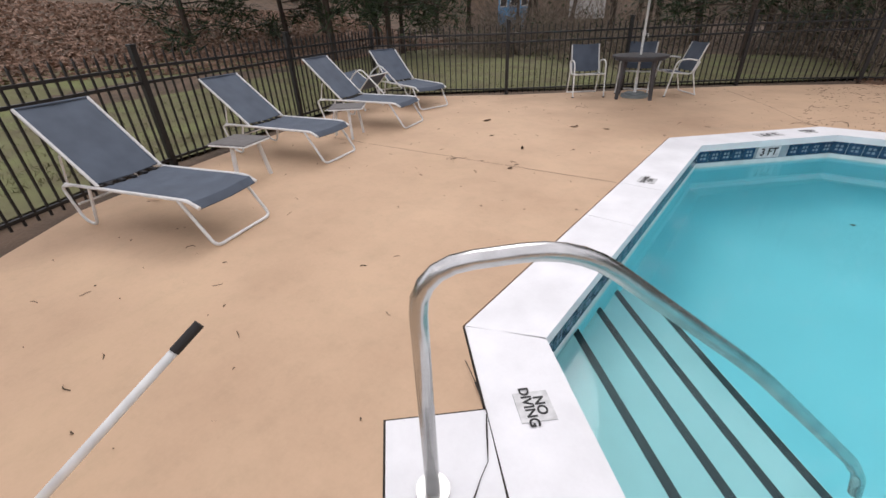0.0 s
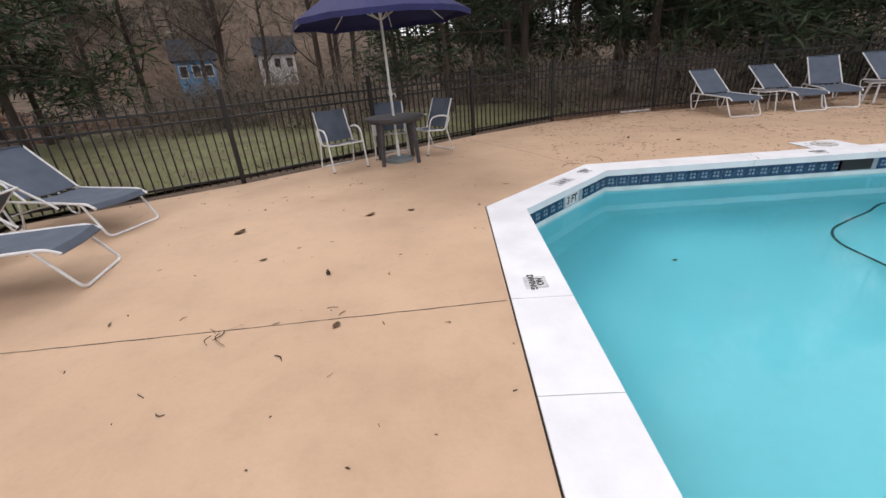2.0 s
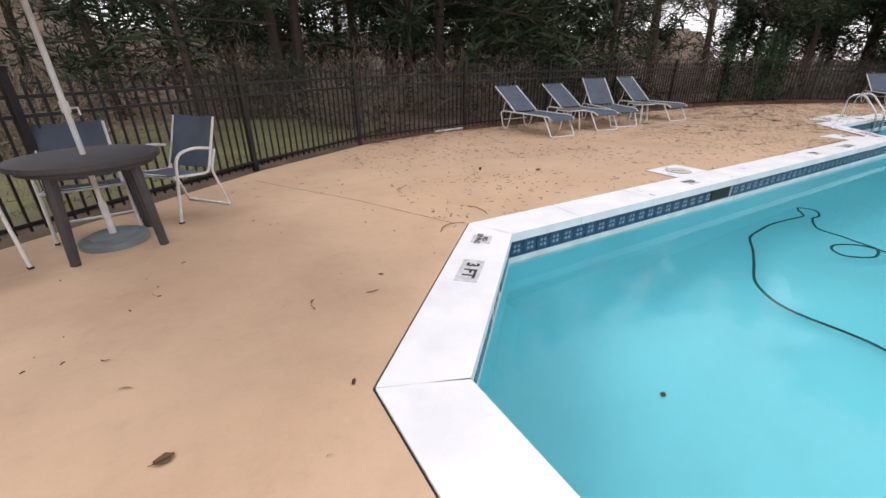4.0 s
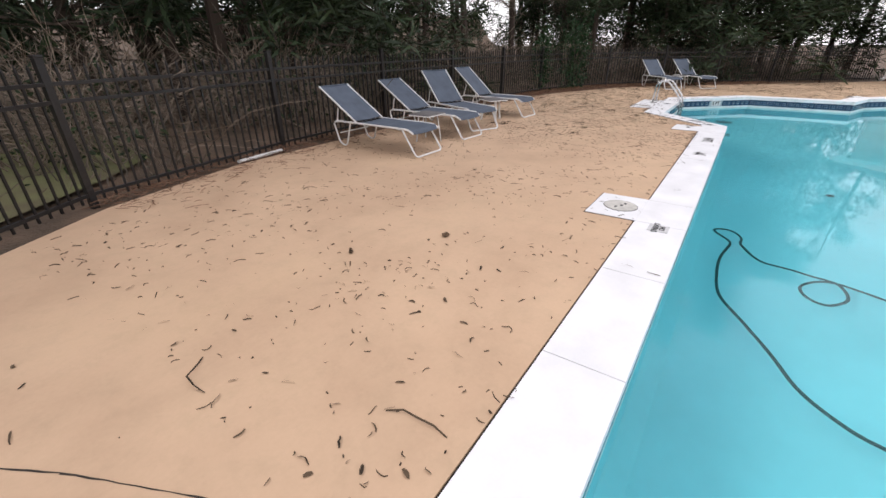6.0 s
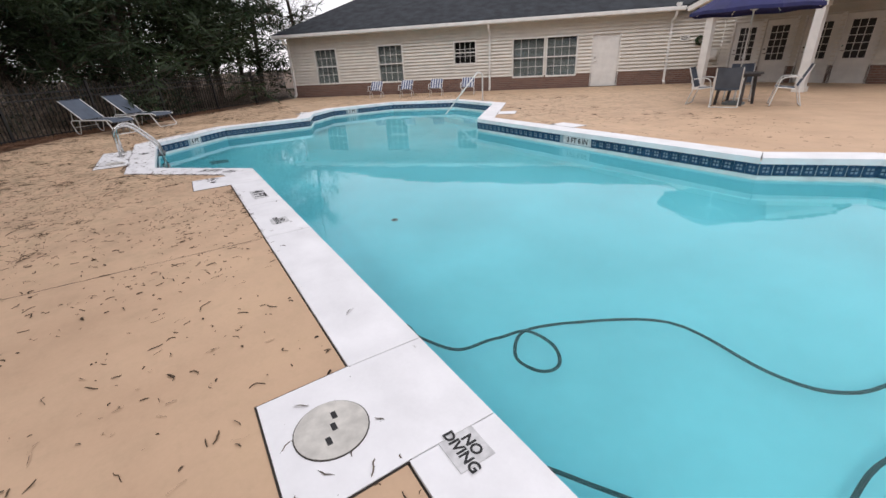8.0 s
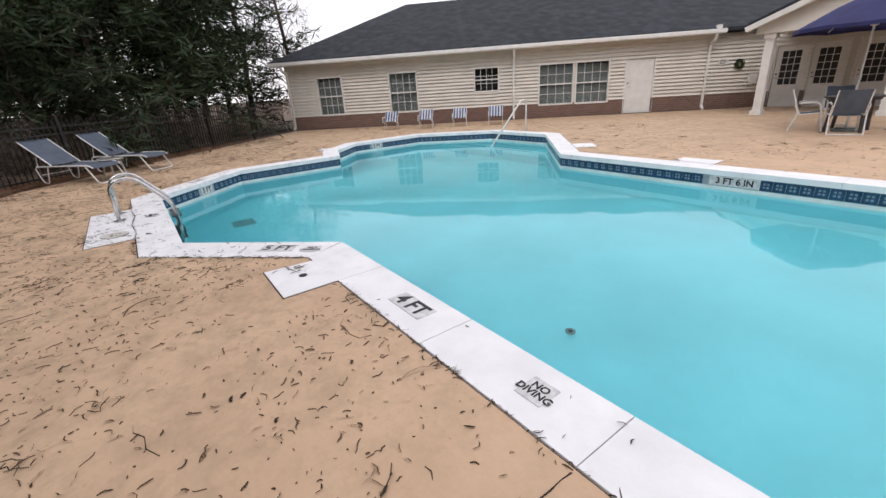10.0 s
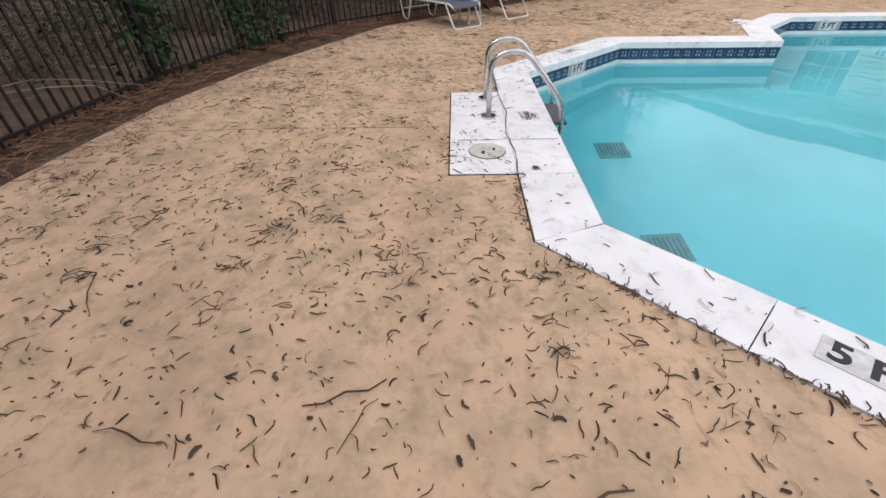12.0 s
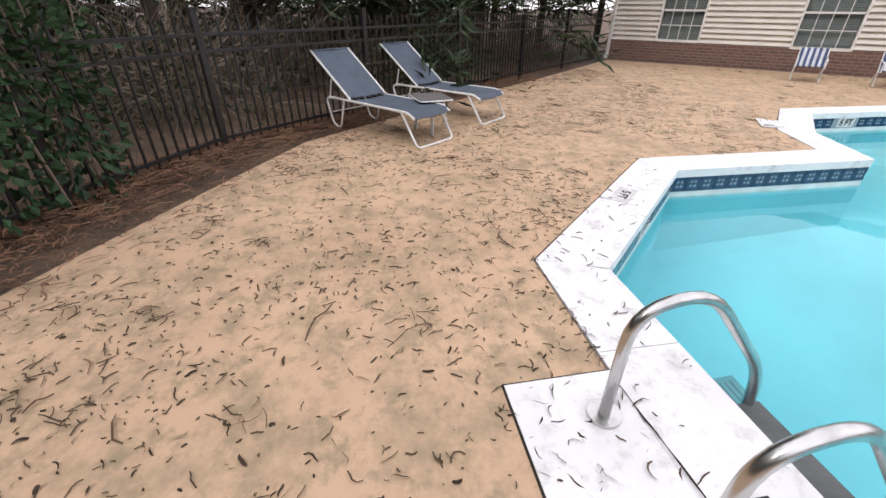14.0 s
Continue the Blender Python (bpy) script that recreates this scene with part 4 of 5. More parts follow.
# ---------------------------------------------------------------- rails, ladder, hose, pole
rail = thing("handrail", pose(0.10, 1.51, 0.007, 0, 0, 45), "bent stainless steel pool handrail with round floor flange", "handrail")
part("bar", tube([(0, 0, 0.0), (0, 0, 0.955), (0.42, 0, 0.975), (1.10, 0, 0.43), (1.86, 0, -0.30), (1.93, 0, -0.62)], 0.026, 14, 0.15), M_STEEL, rail, smooth=True)
part("flange", disc(0.062, 0.0, 0.018, 28, 0.008), M_STEEL, rail)
ladder = thing("pool_ladder", pose(13.30, 9.79, 0.007), "stainless steel pool ladder with curved grab rails", "ladder")
for x in (-0.25, 0.25):
    part("grab_rail", tube([(x, 0, 0.0), (x, 0, 0.50), (x, -0.26, 0.56), (x, -0.62, 0.14), (x, -0.66, -0.1), (x, -0.60, -1.1)], 0.022, 14, 0.14), M_STEEL, ladder, smooth=True)
    part("flange", disc(0.065, 0.0, 0.018, 24, 0.007, x), M_STEEL, ladder)
for z in (-0.06, -0.36, -0.66):
    part("tread", box(-0.25, 0.25, -0.70, -0.58, z - 0.018, z + 0.012, 0.006), M_TREAD, ladder, "dark grey ribbed tread")
rail2 = thing("handrail", pose(15.45, -0.46, 0.0, 0, 0, 100), "white handrail at the far pool steps", "handrail")
part("bar", tube([(0, 0, 0), (0, 0, 0.88), (0.25, 0, 0.92), (1.75, 0, -0.25)], 0.024, 10, 0.12), M_FRAME, rail2, smooth=True)
part("flange", disc(0.06, 0.0, 0.015, 20), M_STEEL, rail2)

hose = thing("pool_hose", Matrix(), "dark green cleaning hose snaking on the pool floor", "hose")
HOSE = [(3.09, 4.64), (3.40, 4.85), (3.59, 5.50), (4.01, 5.70), (4.76, 5.67), (5.26, 6.28), (5.44, 6.67), (5.27, 6.93), (5.04, 6.93), (4.97, 6.75), (5.18, 6.61), (5.44, 6.68), (5.52, 6.94), (5.60, 7.26), (5.91, 7.45), (6.13, 7.46), (6.32, 7.59),
        (6.21, 7.74), (5.94, 7.56), (5.53, 7.62), (5.14, 7.63), (4.65, 7.57), (4.29, 7.36), (3.94, 7.18), (3.55, 6.96), (3.36, 6.64), (3.35, 6.03), (3.22, 5.61), (3.06, 5.49), (2.96, 5.21), (3.00, 4.88), (3.09, 4.67)]


def spline(pts, n=6):
    out = []
    for i in range(len(pts) - 1):
        p0, p1, p2, p3 = (Vector(pts[max(0, min(len(pts) - 1, i + q))]) for q in (-1, 0, 1, 2))
        for q in range(n):
            t = q / n
            out.append(0.5 * (2 * p1 + (p2 - p0) * t + (2 * p0 - 5 * p1 + 4 * p2 - p3) * t * t + (3 * p1 - p0 - 3 * p2 + p3) * t ** 3))
    return out + [Vector(pts[-1])]


part("tube", tube([(p.x, p.y, pool_floor_z(p.x) + 0.024 + 0.010 * math.sin(i * 0.7)) for i, p in enumerate(spline(HOSE))], 0.0145, 8), M_ROPE, hose)
for gx, gy in ((12.57, 8.09), (14.34, 8.13)):
    grate = thing("drain_grate", pose(gx, gy, pool_floor_z(gx) + 0.004), "square grey drain grate on the pool floor", "drain")
    part("frame", box(-0.19, 0.19, -0.19, 0.19, 0, 0.012, 0.003), M_GRATE, grate)
    for i in range(7):
        part("slot", box(-0.14, 0.14, -0.14 + i * 0.044, -0.125 + i * 0.044, 0.011, 0.015), M_BASE, grate)
for x, y in ((8.42, 6.46),):
    ret = thing("floor_fitting", pose(x, y, pool_floor_z(x) + 0.004), "small round dark fitting on the pool floor", "fitting")
    part("disc", disc(0.05, 0, 0.012, 20, 0.004), M_BASE, ret)
    part("opening", disc(0.022, 0.012, 0.014, 14), M_INK, ret)

# a telescopic pole lies propped up beside the walk
PTOP, PLOW = Vector((-0.86, 1.27, 0.48)), Vector((-0.88, 0.36, 0.0))
pole = thing("telescopic_pole", Matrix(), "white telescopic pole with a black rubber grip", "pole")
u_ = (PTOP - PLOW).normalized()
part("shaft", tube([PLOW, PTOP - u_ * 0.12], 0.0180, 12), M_FRAME, pole, smooth=True)
part("grip", tube([PTOP - u_ * 0.13, PTOP - u_ * 0.01, PTOP], 0.0210, 12), M_RUBBER, pole, "black rubber grip")
part("foot_block", box(PLOW.x - 0.07, PLOW.x + 0.07, PLOW.y - 0.12, PLOW.y + 0.08, 0.0, 0.06, 0.01), M_RUBBER, pole)

# ---------------------------------------------------------------- trees and undergrowth
rng = np.random.default_rng(7)


def cards(centres, size, flat=0.35, aspect=0.28, seed=0):
    """Many small leaf blades as one mesh's vertices and faces."""
    r = np.random.default_rng(seed)
    n = len(centres)
    d = r.normal(size=(n, 3))
    d[:, 2] *= flat
    d /= np.linalg.norm(d, axis=1)[:, None]
    e = np.cross(d, r.normal(size=(n, 3)))
    e /= np.linalg.norm(e, axis=1)[:, None]
    s = (size * r.uniform(0.6, 1.4, n))[:, None]
    c = np.asarray(centres)
    bow = np.cross(d, e) * s * 0.12
    v = np.stack([c - d * s / 2, c + e * s * aspect / 2 + bow, c + d * s / 2, c - e * s * aspect / 2 + bow], 1).reshape(-1, 3)
    f = np.arange(4 * n).reshape(n, 4)
    return v, f


def raw(name, v, f, material, parent, label=""):
    me = bpy.data.meshes.new(name)
    me.from_pydata(v.tolist(), [], f.tolist())
    return link(name, me, material, parent, label)


def limb(bm, rnd, p, d, length, r, depth, tips, droop=0.0, sides=5):
    pts = [p]
    q = p.copy()
    for i in range(4):
        d = (d + Vector((rnd.uniform(-0.25, 0.25), rnd.uniform(-0.25, 0.25), rnd.uniform(-0.15, 0.2) - droop))).normalized()
        q = q + d * length / 4
        pts.append(q.copy())
    add_tube(bm, pts, r, sides, 0.0, r * 0.35)
    tips.extend(pts[2:])
    if depth:
        for _ in range(3 if depth > 1 else 4):
            k_ = rnd.randint(1, 4)
            nd = (d + Vector((rnd.uniform(-1, 1), rnd.uniform(-1, 1), rnd.uniform(-0.3, 0.7)))).normalized()
            limb(bm, rnd, pts[k_], nd, length * rnd.uniform(0.5, 0.75), r * 0.42, depth - 1, tips, droop, max(3, sides - 1))


def evergreen(seed, height, radius, low):
    rnd = random.Random(seed)
    t = thing("evergreen_tree", pose(0, 0, -0.3), "tall dark evergreen tree behind the fence", "tree", "woods behind the fence")
    bm, tips = bmesh.new(), []
    top = Vector((rnd.uniform(-0.4, 0.4), rnd.uniform(-0.4, 0.4), height))
    add_tube(bm, [(0, 0, 0), top * 0.35 + Vector((0.15, 0.1, 0)), top * 0.7, top], 0.12, 8, 0.0, 0.03)
    for i in range(34):
        z = low + (height - low) * (i / 34) ** 0.9
        a = rnd.uniform(0, 6.28)
        L = radius * (1.05 - 0.75 * (z - low) / (height - low)) * rnd.uniform(0.6, 1.15)
        limb(bm, rnd, top * (z / height), Vector((math.cos(a), math.sin(a), 0.15)), L, 0.035, 1, tips, 0.06, 4)
    part("trunk", bm, M_BARK, t)
    c = np.array([tuple(p) for p in tips])
    r = np.random.default_rng(seed)
    c = np.repeat(c, 18, axis=0) + r.normal(size=(len(c) * 18, 3)) * (0.20, 0.20, 0.15)
    v, f = cards(c, 0.33, 0.6, 0.13, seed)
    raw("crown", v, f, M_NEEDLE, t)
    return t


def bare_tree(seed, height, spread=1.0):
    rnd = random.Random(seed)
    t = thing("bare_tree", pose(0, 0, -0.3), "leafless brown winter tree with fine twigs", "tree", "woods behind the fence")
    bm, tips = bmesh.new(), []
    top = Vector((rnd.uniform(-0.5, 0.5), rnd.uniform(-0.5, 0.5), height))
    add_tube(bm, [(0, 0, 0), top * 0.4 + Vector((0.1, -0.1, 0)), top * 0.75, top], 0.13, 7, 0.0, 0.02)
    for i in range(16):
        z = height * rnd.uniform(0.22, 0.95)
        a = rnd.uniform(0, 6.28)
        limb(bm, rnd, top * (z / height), Vector((math.cos(a), math.sin(a), 0.6)), 1.7 * spread * (1.25 - z / height), 0.032, 2, tips, -0.02, 4)
    part("trunk", bm, M_BARK, t)
    c = np.array([tuple(p) for p in tips])
    r = np.random.default_rng(seed)
    c = np.repeat(c, 3, axis=0) + r.normal(size=(len(c) * 3, 3)) * 0.15
    v, f = cards(c, 0.5, 1.0, 0.022, seed)
    tagged(raw("twig_mass", v, f, M_TWIG, t), kind="stuff")
    return t


def thicket(seed):
    rnd = random.Random(seed)
    t = thing("bare_thicket", pose(0, 0, -0.2), "tangled leafless brown undergrowth behind the fence", "shrub", "undergrowth behind the fence")
    bm = bmesh.new()
    for i in range(150):
        x, y = rnd.uniform(-1.5, 1.5), rnd.uniform(-0.8, 0.8)
        p, d = Vector((x, y, 0)), Vector((rnd.uniform(-0.5, 0.5), rnd.uniform(-0.5, 0.5), 1))
        pts = [p]
        for q in range(6):
            d = (d + Vector((rnd.uniform(-0.5, 0.5), rnd.uniform(-0.5, 0.5), rnd.uniform(-0.5, 0.25)))).normalized()
            p = p + d * rnd.uniform(0.2, 0.5)
            p.z = max(0.02, p.z)
            pts.append(p)
        add_tube(bm, pts, rnd.uniform(0.006, 0.014), 3, 0.0, 0.003)
    tagged(part("undergrowth", bm, M_TWIG, t), kind="stuff")
    r = np.random.default_rng(seed)
    c = r.normal(size=(760, 3)) * (0.9, 0.5, 0.55) + (0, 0, 0.75)
    c[:, 2] = np.abs(c[:, 2])
    v, f = cards(c, 0.30, 1.0, 0.05, seed)
    tagged(raw("twig_mass", v, f, M_TWIG, t), kind="stuff")
    c = r.normal(size=(500, 3)) * (0.9, 0.5, 0.5) + (0, 0, 0.6)
    c[:, 2] = np.abs(c[:, 2])
    v, f = cards(c, 0.09, 0.8, 0.5, seed + 1)
    tagged(raw("foliage", v, f, M_NEEDLE, t), kind="stuff")
    return t


def plant(kinds, places, group_seed):
    rnd = random.Random(group_seed)
    used = set()
    for x, y, s in places:
        src = kinds[rnd.randrange(len(kinds))]
        m = pose(x, y, -0.2, 0, 0, rnd.uniform(0, 360)) @ Matrix.Scale(s * rnd.uniform(0.9, 1.15), 4)
        if src.name not in used:
            used.add(src.name)
            src.matrix_world = m
        else:
            copy_thing(src, m)


def behind(i0, i1, off, step, jitter, seed, s=1.0):
    """Places along the fence from post i0 to post i1, off metres behind it."""
    rnd = random.Random(seed)
    out = []
    for a, b in zip(POSTS[i0:i1], POSTS[i0 + 1:i1 + 1]):
        a, b = Vector(a), Vector(b)
        d = b - a
        nrm = Vector((-d.y, d.x)).normalized()
        if nrm.dot(Vector((9, 5)) - a) > 0:
            nrm = -nrm
        for q in range(max(1, round(d.length / step))):
            p = a + d * ((q + rnd.uniform(0.1, 0.9)) / max(1, round(d.length / step))) + nrm * (off + rnd.uniform(-jitter, jitter))
            out.append((p.x, p.y, s))
    return out


EVER = [evergreen(11, 9.0, 2.6, 1.2), evergreen(12, 11.0, 2.9, 1.7), evergreen(13, 7.5, 2.5, 0.4)]
BARE = [bare_tree(21, 9.0), bare_tree(22, 8.0, 1.2), bare_tree(23, 10.5, 0.9)]
THICK = [thicket(31), thicket(32), thicket(33)]
plant(EVER, behind(9, 13, 4.0, 2.4, 0.7, 1) + behind(16, 21, 3.2, 2.4, 0.7, 11) + behind(9, 13, 7.5, 2.9, 1.5, 2, 1.1) + behind(13, 17, 9.5, 4.2, 1.5, 14, 1.15) + behind(17, 21, 8.5, 3.8, 1.5, 2, 1.1) + behind(9, 21, 15, 5.5, 2.5, 3, 1.3)
      + [(-11.5, 13.2, 0.85), (-13.8, 12.4, 1.0), (-13.0, 15.5, 0.9), (-16.0, 17.0, 1.1), (-17.5, 13.0, 1.0), (-0.6, 16.5, 0.7), (-18, 9.0, 0.9), (27.5, 6.5, 0.9), (30, 5.0, 1.0), (27.0, 9.5, 1.1), (25.2, 7.6, 1.0), (29.3, 4.2, 1.25), (24.0, 9.6, 1.1)]
      + [(-2 + 48 * math.cos(radians(a_)), 4 + 48 * math.sin(radians(a_)), 1.5) for a_ in (52, 63, 74, 84, 94, 121, 128, 137, 146, 156, 167, 180)], 41)
plant(BARE, behind(9, 21, 5.0, 3.0, 1.2, 4) + behind(9, 20, 10.5, 3.6, 2.0, 5, 1.1) + [(-9, 19, 1), (-11.5, 25, 1.1), (-5, 18, 0.9), (-15, 29, 1.2), (-5.5, 26, 1.1), (-20, 17, 1.1), (-2.5, 20, 1), (-8, 32, 1.2), (-1, 30, 1.2), (-18, 24, 1.1), (-13, 20.5, 1.0), (29, 2, 1)]
      + [(-2 + rr * math.cos(radians(a_)), 4 + rr * math.sin(radians(a_)), 1.5) for rr, a_ in zip((38, 42, 36, 44, 40, 37, 43, 39, 45, 36, 41, 38, 44), range(66, 183, 9))], 42)
plant(THICK, behind(9, 21, 2.2, 1.9, 0.35, 7, 0.85) + behind(9, 21, 4.6, 2.6, 0.9, 8, 1.2) + behind(6, 9, 9.0, 2.2, 2.0, 9, 1.0) + [(-7.5, 17, 1.1), (-10, 16, 1.1), (-4.5, 15.5, 1.0), (-6, 19, 1.2), (-2.8, 14.0, 0.8), (-9, 21, 1.2), (-12, 22, 1.2), (-3.5, 22, 1.3), (0.5, 19, 1.3)], 43)

# ivy on the fence
for q, (x, y, w) in enumerate(((16.25, 12.85, 0.42), (15.72, 13.06, 0.40), (14.3, 13.45, 0.25))):
    r = np.random.default_rng(60 + q)
    t = thing("ivy", pose(x, y, 0), "dark green ivy climbing through the fence", "ivy", "ivy on the fence")
    c = r.normal(size=(760, 3)) * (w * 0.7, 0.12, 0.55) + (0, 0, 0.95)
    c[:, 2] = np.abs(c[:, 2])
    v, f = cards(c, 0.085, 0.8, 0.75, 60 + q)
    tagged(raw("foliage", v, f, M_IVY, t), kind="stuff")
    bm = bmesh.new()
    rnd = random.Random(60 + q)
    for _ in range(14):
        x0 = rnd.uniform(-w, w)
        add_tube(bm, [(x0, 0.03, 0), (x0 + rnd.uniform(-0.2, 0.2), 0.05, 0.6), (x0 + rnd.uniform(-0.4, 0.4), 0.02, 1.4)], 0.007, 4)
    tagged(part("vine", bm, M_TWIG, t), kind="stuff")

# lawn beyond the fence and the houses in the distance
lawn = bmesh.new()
bmesh.ops.create_grid(lawn, x_segments=40, y_segments=40, size=1)
for v in lawn.verts:
    x, y = -6.0 + v.co.x * 8.6 - 0.6 * math.sin(v.co.y * 5), 4.0 + v.co.y * 14
    x = min(x, -4.6 - 0.22 * max(0, min(7.5, y)) + (1.36 * max(0, y - 7.6)) + 0.9 * max(0, min(1, (2 - y) / 3)) + 0.45 * max(0, -1 - y))
    away = max(0.0, -(x + 6) * 0.8 - (y - 2) * 0.25 - 4)
    v.co = Vector((x, y, 0.0 + min(4.5, away * 0.22) + noise.noise(Vector((x, y, 0)) * 0.3) * 0.02))
tagged(part("lawn", lawn, M_GRASS), "thin green and brown winter grass beyond the fence", "grass", kind="structure")
r = np.random.default_rng(77)
n_ = 16000
gx = -4.9 - r.uniform(0, 1, n_) ** 1.6 * 9
gy = r.uniform(-3, 13, n_)
gx += np.where(gy > 7.6, 1.36 * (gy - 7.6) - 1.65, -0.22 * np.clip(gy, 0, 7.5)) - 0.2
gz = -0.005 + np.minimum(4.5, np.maximum(0.0, -(gx + 6) * 0.8 - (gy - 2) * 0.25 - 4) * 0.22)
v, f = cards(np.stack([gx, gy, gz + 0.03], 1), 0.10, 1.6, 0.07, 78)
tagged(raw("grass_blades", v, f, leafmat("grass_blade", (0.07, 0.085, 0.025), (0.17, 0.15, 0.07)), None), "short winter grass blades on the lawn", "grass", kind="stuff")
bank = np.stack([-13.6 - r.uniform(0, 1, 34000) ** 1.5 * 14, r.uniform(-8, 24, 34000), np.zeros(34000)], 1)
bank[:, 2] = 0.0 + np.minimum(4.5, np.maximum(0.0, -(bank[:, 0] + 6) * 0.8 - (bank[:, 1] - 2) * 0.25 - 4) * 0.22)
v, f = cards(bank, 0.17, 0.35, 0.55, 79)
tagged(raw("fallen_leaves", v, f, leafmat("fallen_leaf", (0.13, 0.075, 0.05), (0.34, 0.22, 0.155)), None), "brown fallen leaves on the bank", "leaves", kind="stuff")


def far_house(x, y, z, turn, w, h, material, label):
    t = thing("far_house", pose(x, y, z, 0, 0, turn), label, "house", "houses beyond the trees")
    part("wall", box(-w / 2, w / 2, -2, 2, -3, h), material, t)
    bm = bmesh.new()
    vs = [bm.verts.new(p) for p in ((-w / 2 - 0.3, -2.4, h), (w / 2 + 0.3, -2.4, h), (w / 2 + 0.3, 2.4, h), (-w / 2 - 0.3, 2.4, h), (-w / 2 - 0.3, 0, h + 1.6), (w / 2 + 0.3, 0, h + 1.6))]
    for q in ((0, 1, 5, 4), (2, 3, 4, 5), (0, 4, 3), (1, 2, 5), (0, 3, 2, 1)):
        bm.faces.new([vs[i] for i in q])
    part("roof", bm, M_ROOF, t)
    for i in range(3):
        wx = -w / 3 + i * w / 3
        win = part("window", box(wx - 0.3, wx + 0.3, -2.06, -1.98, h - 1.2, h - 0.3), M_TRIM, t)
        part("pane", box(wx - 0.24, wx + 0.24, -2.08, -2.05, h - 1.12, h - 0.38), M_DARK, win)


far_house(-20.6, 38.5, 1.9, 28, 2.6, 1.0, M_BLUE, "bright blue cottage seen between the trees")
far_house(-16.9, 46.0, 2.2, 22, 3.2, 1.0, M_TRIM, "small white house seen between the trees")

# ---------------------------------------------------------------- litter on the deck
def litter(name, places, lo, hi, width, label, seed, material=None, z0=0.004):
    rnd = random.Random(seed)
    vs, fs = [], []
    for x, y, z in places:
        L, a, bend = rnd.uniform(lo, hi), rnd.uniform(0, 6.28), rnd.uniform(-1.6, 1.6)
        w = width * rnd.uniform(0.5, 1.5)
        px, py = x, y
        base = len(vs)
        for q in range(5):
            t = q / 4
            ww = w * (0.55 + 1.6 * t * (1 - t))
            nx, ny = -math.sin(a), math.cos(a)
            h = z + z0 + 0.02 * t * (1 - t) * L / 0.1
            vs += [(px + nx * ww / 2, py + ny * ww / 2, h), (px - nx * ww / 2, py - ny * ww / 2, h + 0.003)]
            px, py = px + math.cos(a) * L / 4, py + math.sin(a) * L / 4
            a += bend / 4 + rnd.gauss(0, 0.38)
        fs += [(base + 2 * q, base + 2 * q + 1, base + 2 * q + 3, base + 2 * q + 2) for q in range(4)]
    me = bpy.data.meshes.new(name)
    me.from_pydata(vs, [], fs)
    return tagged(link(name, me, material or M_LITTER), label, "litter", kind="stuff")


def scatter(n, seed, fn):
    rnd, out = random.Random(seed), []
    while len(out) < n:
        p = fn(rnd)
        if p:
            out.append(p)
    return out


DECK_OUT = [(-3.6, 0.9), (-5.4, 5.0), (-5.9, 7.3), (-3.85, 8.5), (-0.1, 11.4), (1.75, 12.5), (6.9, 13.1), (11.9, 13.0), (14.8, 12.5), (17.5, 11.2), (20.5, 8.2), (25.3, 3.2), (17.0, -4.5), (13.5, -4.0), (12.0, -1.0), (-1.0, -2.0)]


def on_deck(rnd):
    x, y = rnd.uniform(-5.5, 24), rnd.uniform(-3, 13.2)
    keep = 0.03 if x < 1.0 else 0.30 if x < 6 else 0.3 + 0.7 * min(1, (x - 6) / 5)
    if y < 5 and x > 2:
        keep *= 0.25
    if rnd.random() > keep or not inside((x, y), DECK_OUT) or inside((x, y), DECK_IN):
        return None
    if noise.noise(Vector((x * 0.8, y * 0.8, 3))) < rnd.uniform(-0.6, 0.3):
        return None
    return (x, y, 0.0)


def on_coping(rnd):
    x, y = rnd.uniform(2.5, 17), rnd.uniform(7.9, 10.1)
    if inside((x, y), INNER) or not inside((x, y), offset_poly(INNER, 0.8)) or rnd.random() > (0.10 if x < 10.5 else 1.0):
        return None
    return (x, y, 0.006)


litter("twig_litter", scatter(8000, 5, on_deck), 0.018, 0.085, 0.0056, "dark curled needles and twigs strewn on the deck", 1)
litter("leaf_bits", scatter(1100, 6, on_deck), 0.02, 0.06, 0.013, "small dark leaf scraps on the deck", 2)
litter("long_twigs", scatter(120, 16, on_deck), 0.14, 0.34, 0.0075, "long thin broken twigs lying on the deck", 6)
litter("specks", scatter(7000, 17, on_deck), 0.008, 0.026, 0.0065, "fine dark crumbs of needles on the deck", 7)
litter("coping_litter", scatter(340, 8, on_coping), 0.012, 0.10, 0.006, "dark twigs lying on the white coping", 3)


def by_coping(rnd):
    """Along the outer edge of the coping, where debris gathers in the joint."""
    i = rnd.choice((2, 2, 2, 3, 4))
    a, b = Vector(OUTER[i]), Vector(OUTER[i + 1])
    p = a.lerp(b, rnd.random())
    n = Vector((-(b - a).y, (b - a).x)).normalized()
    if rnd.random() > min(1, max(0.04, (p.x - 5.5) / 3)) or noise.noise(Vector((p.x * 1.7, p.y * 1.7, 8))) < rnd.uniform(-0.5, 0.35):
        return None
    if 11.9 < p.x < 13.8 or 9.2 < p.x < 9.95:
        return None
    p += n * abs(rnd.gauss(0.008, 0.018))
    return (p.x, p.y, 0.004)


litter("joint_litter", scatter(380, 18, by_coping), 0.015, 0.06, 0.006, "dark debris gathered along the edge of the coping", 8)


def tufts(rnd):
    c = on_deck(rnd)
    return c if c and c[0] > 7.5 else None


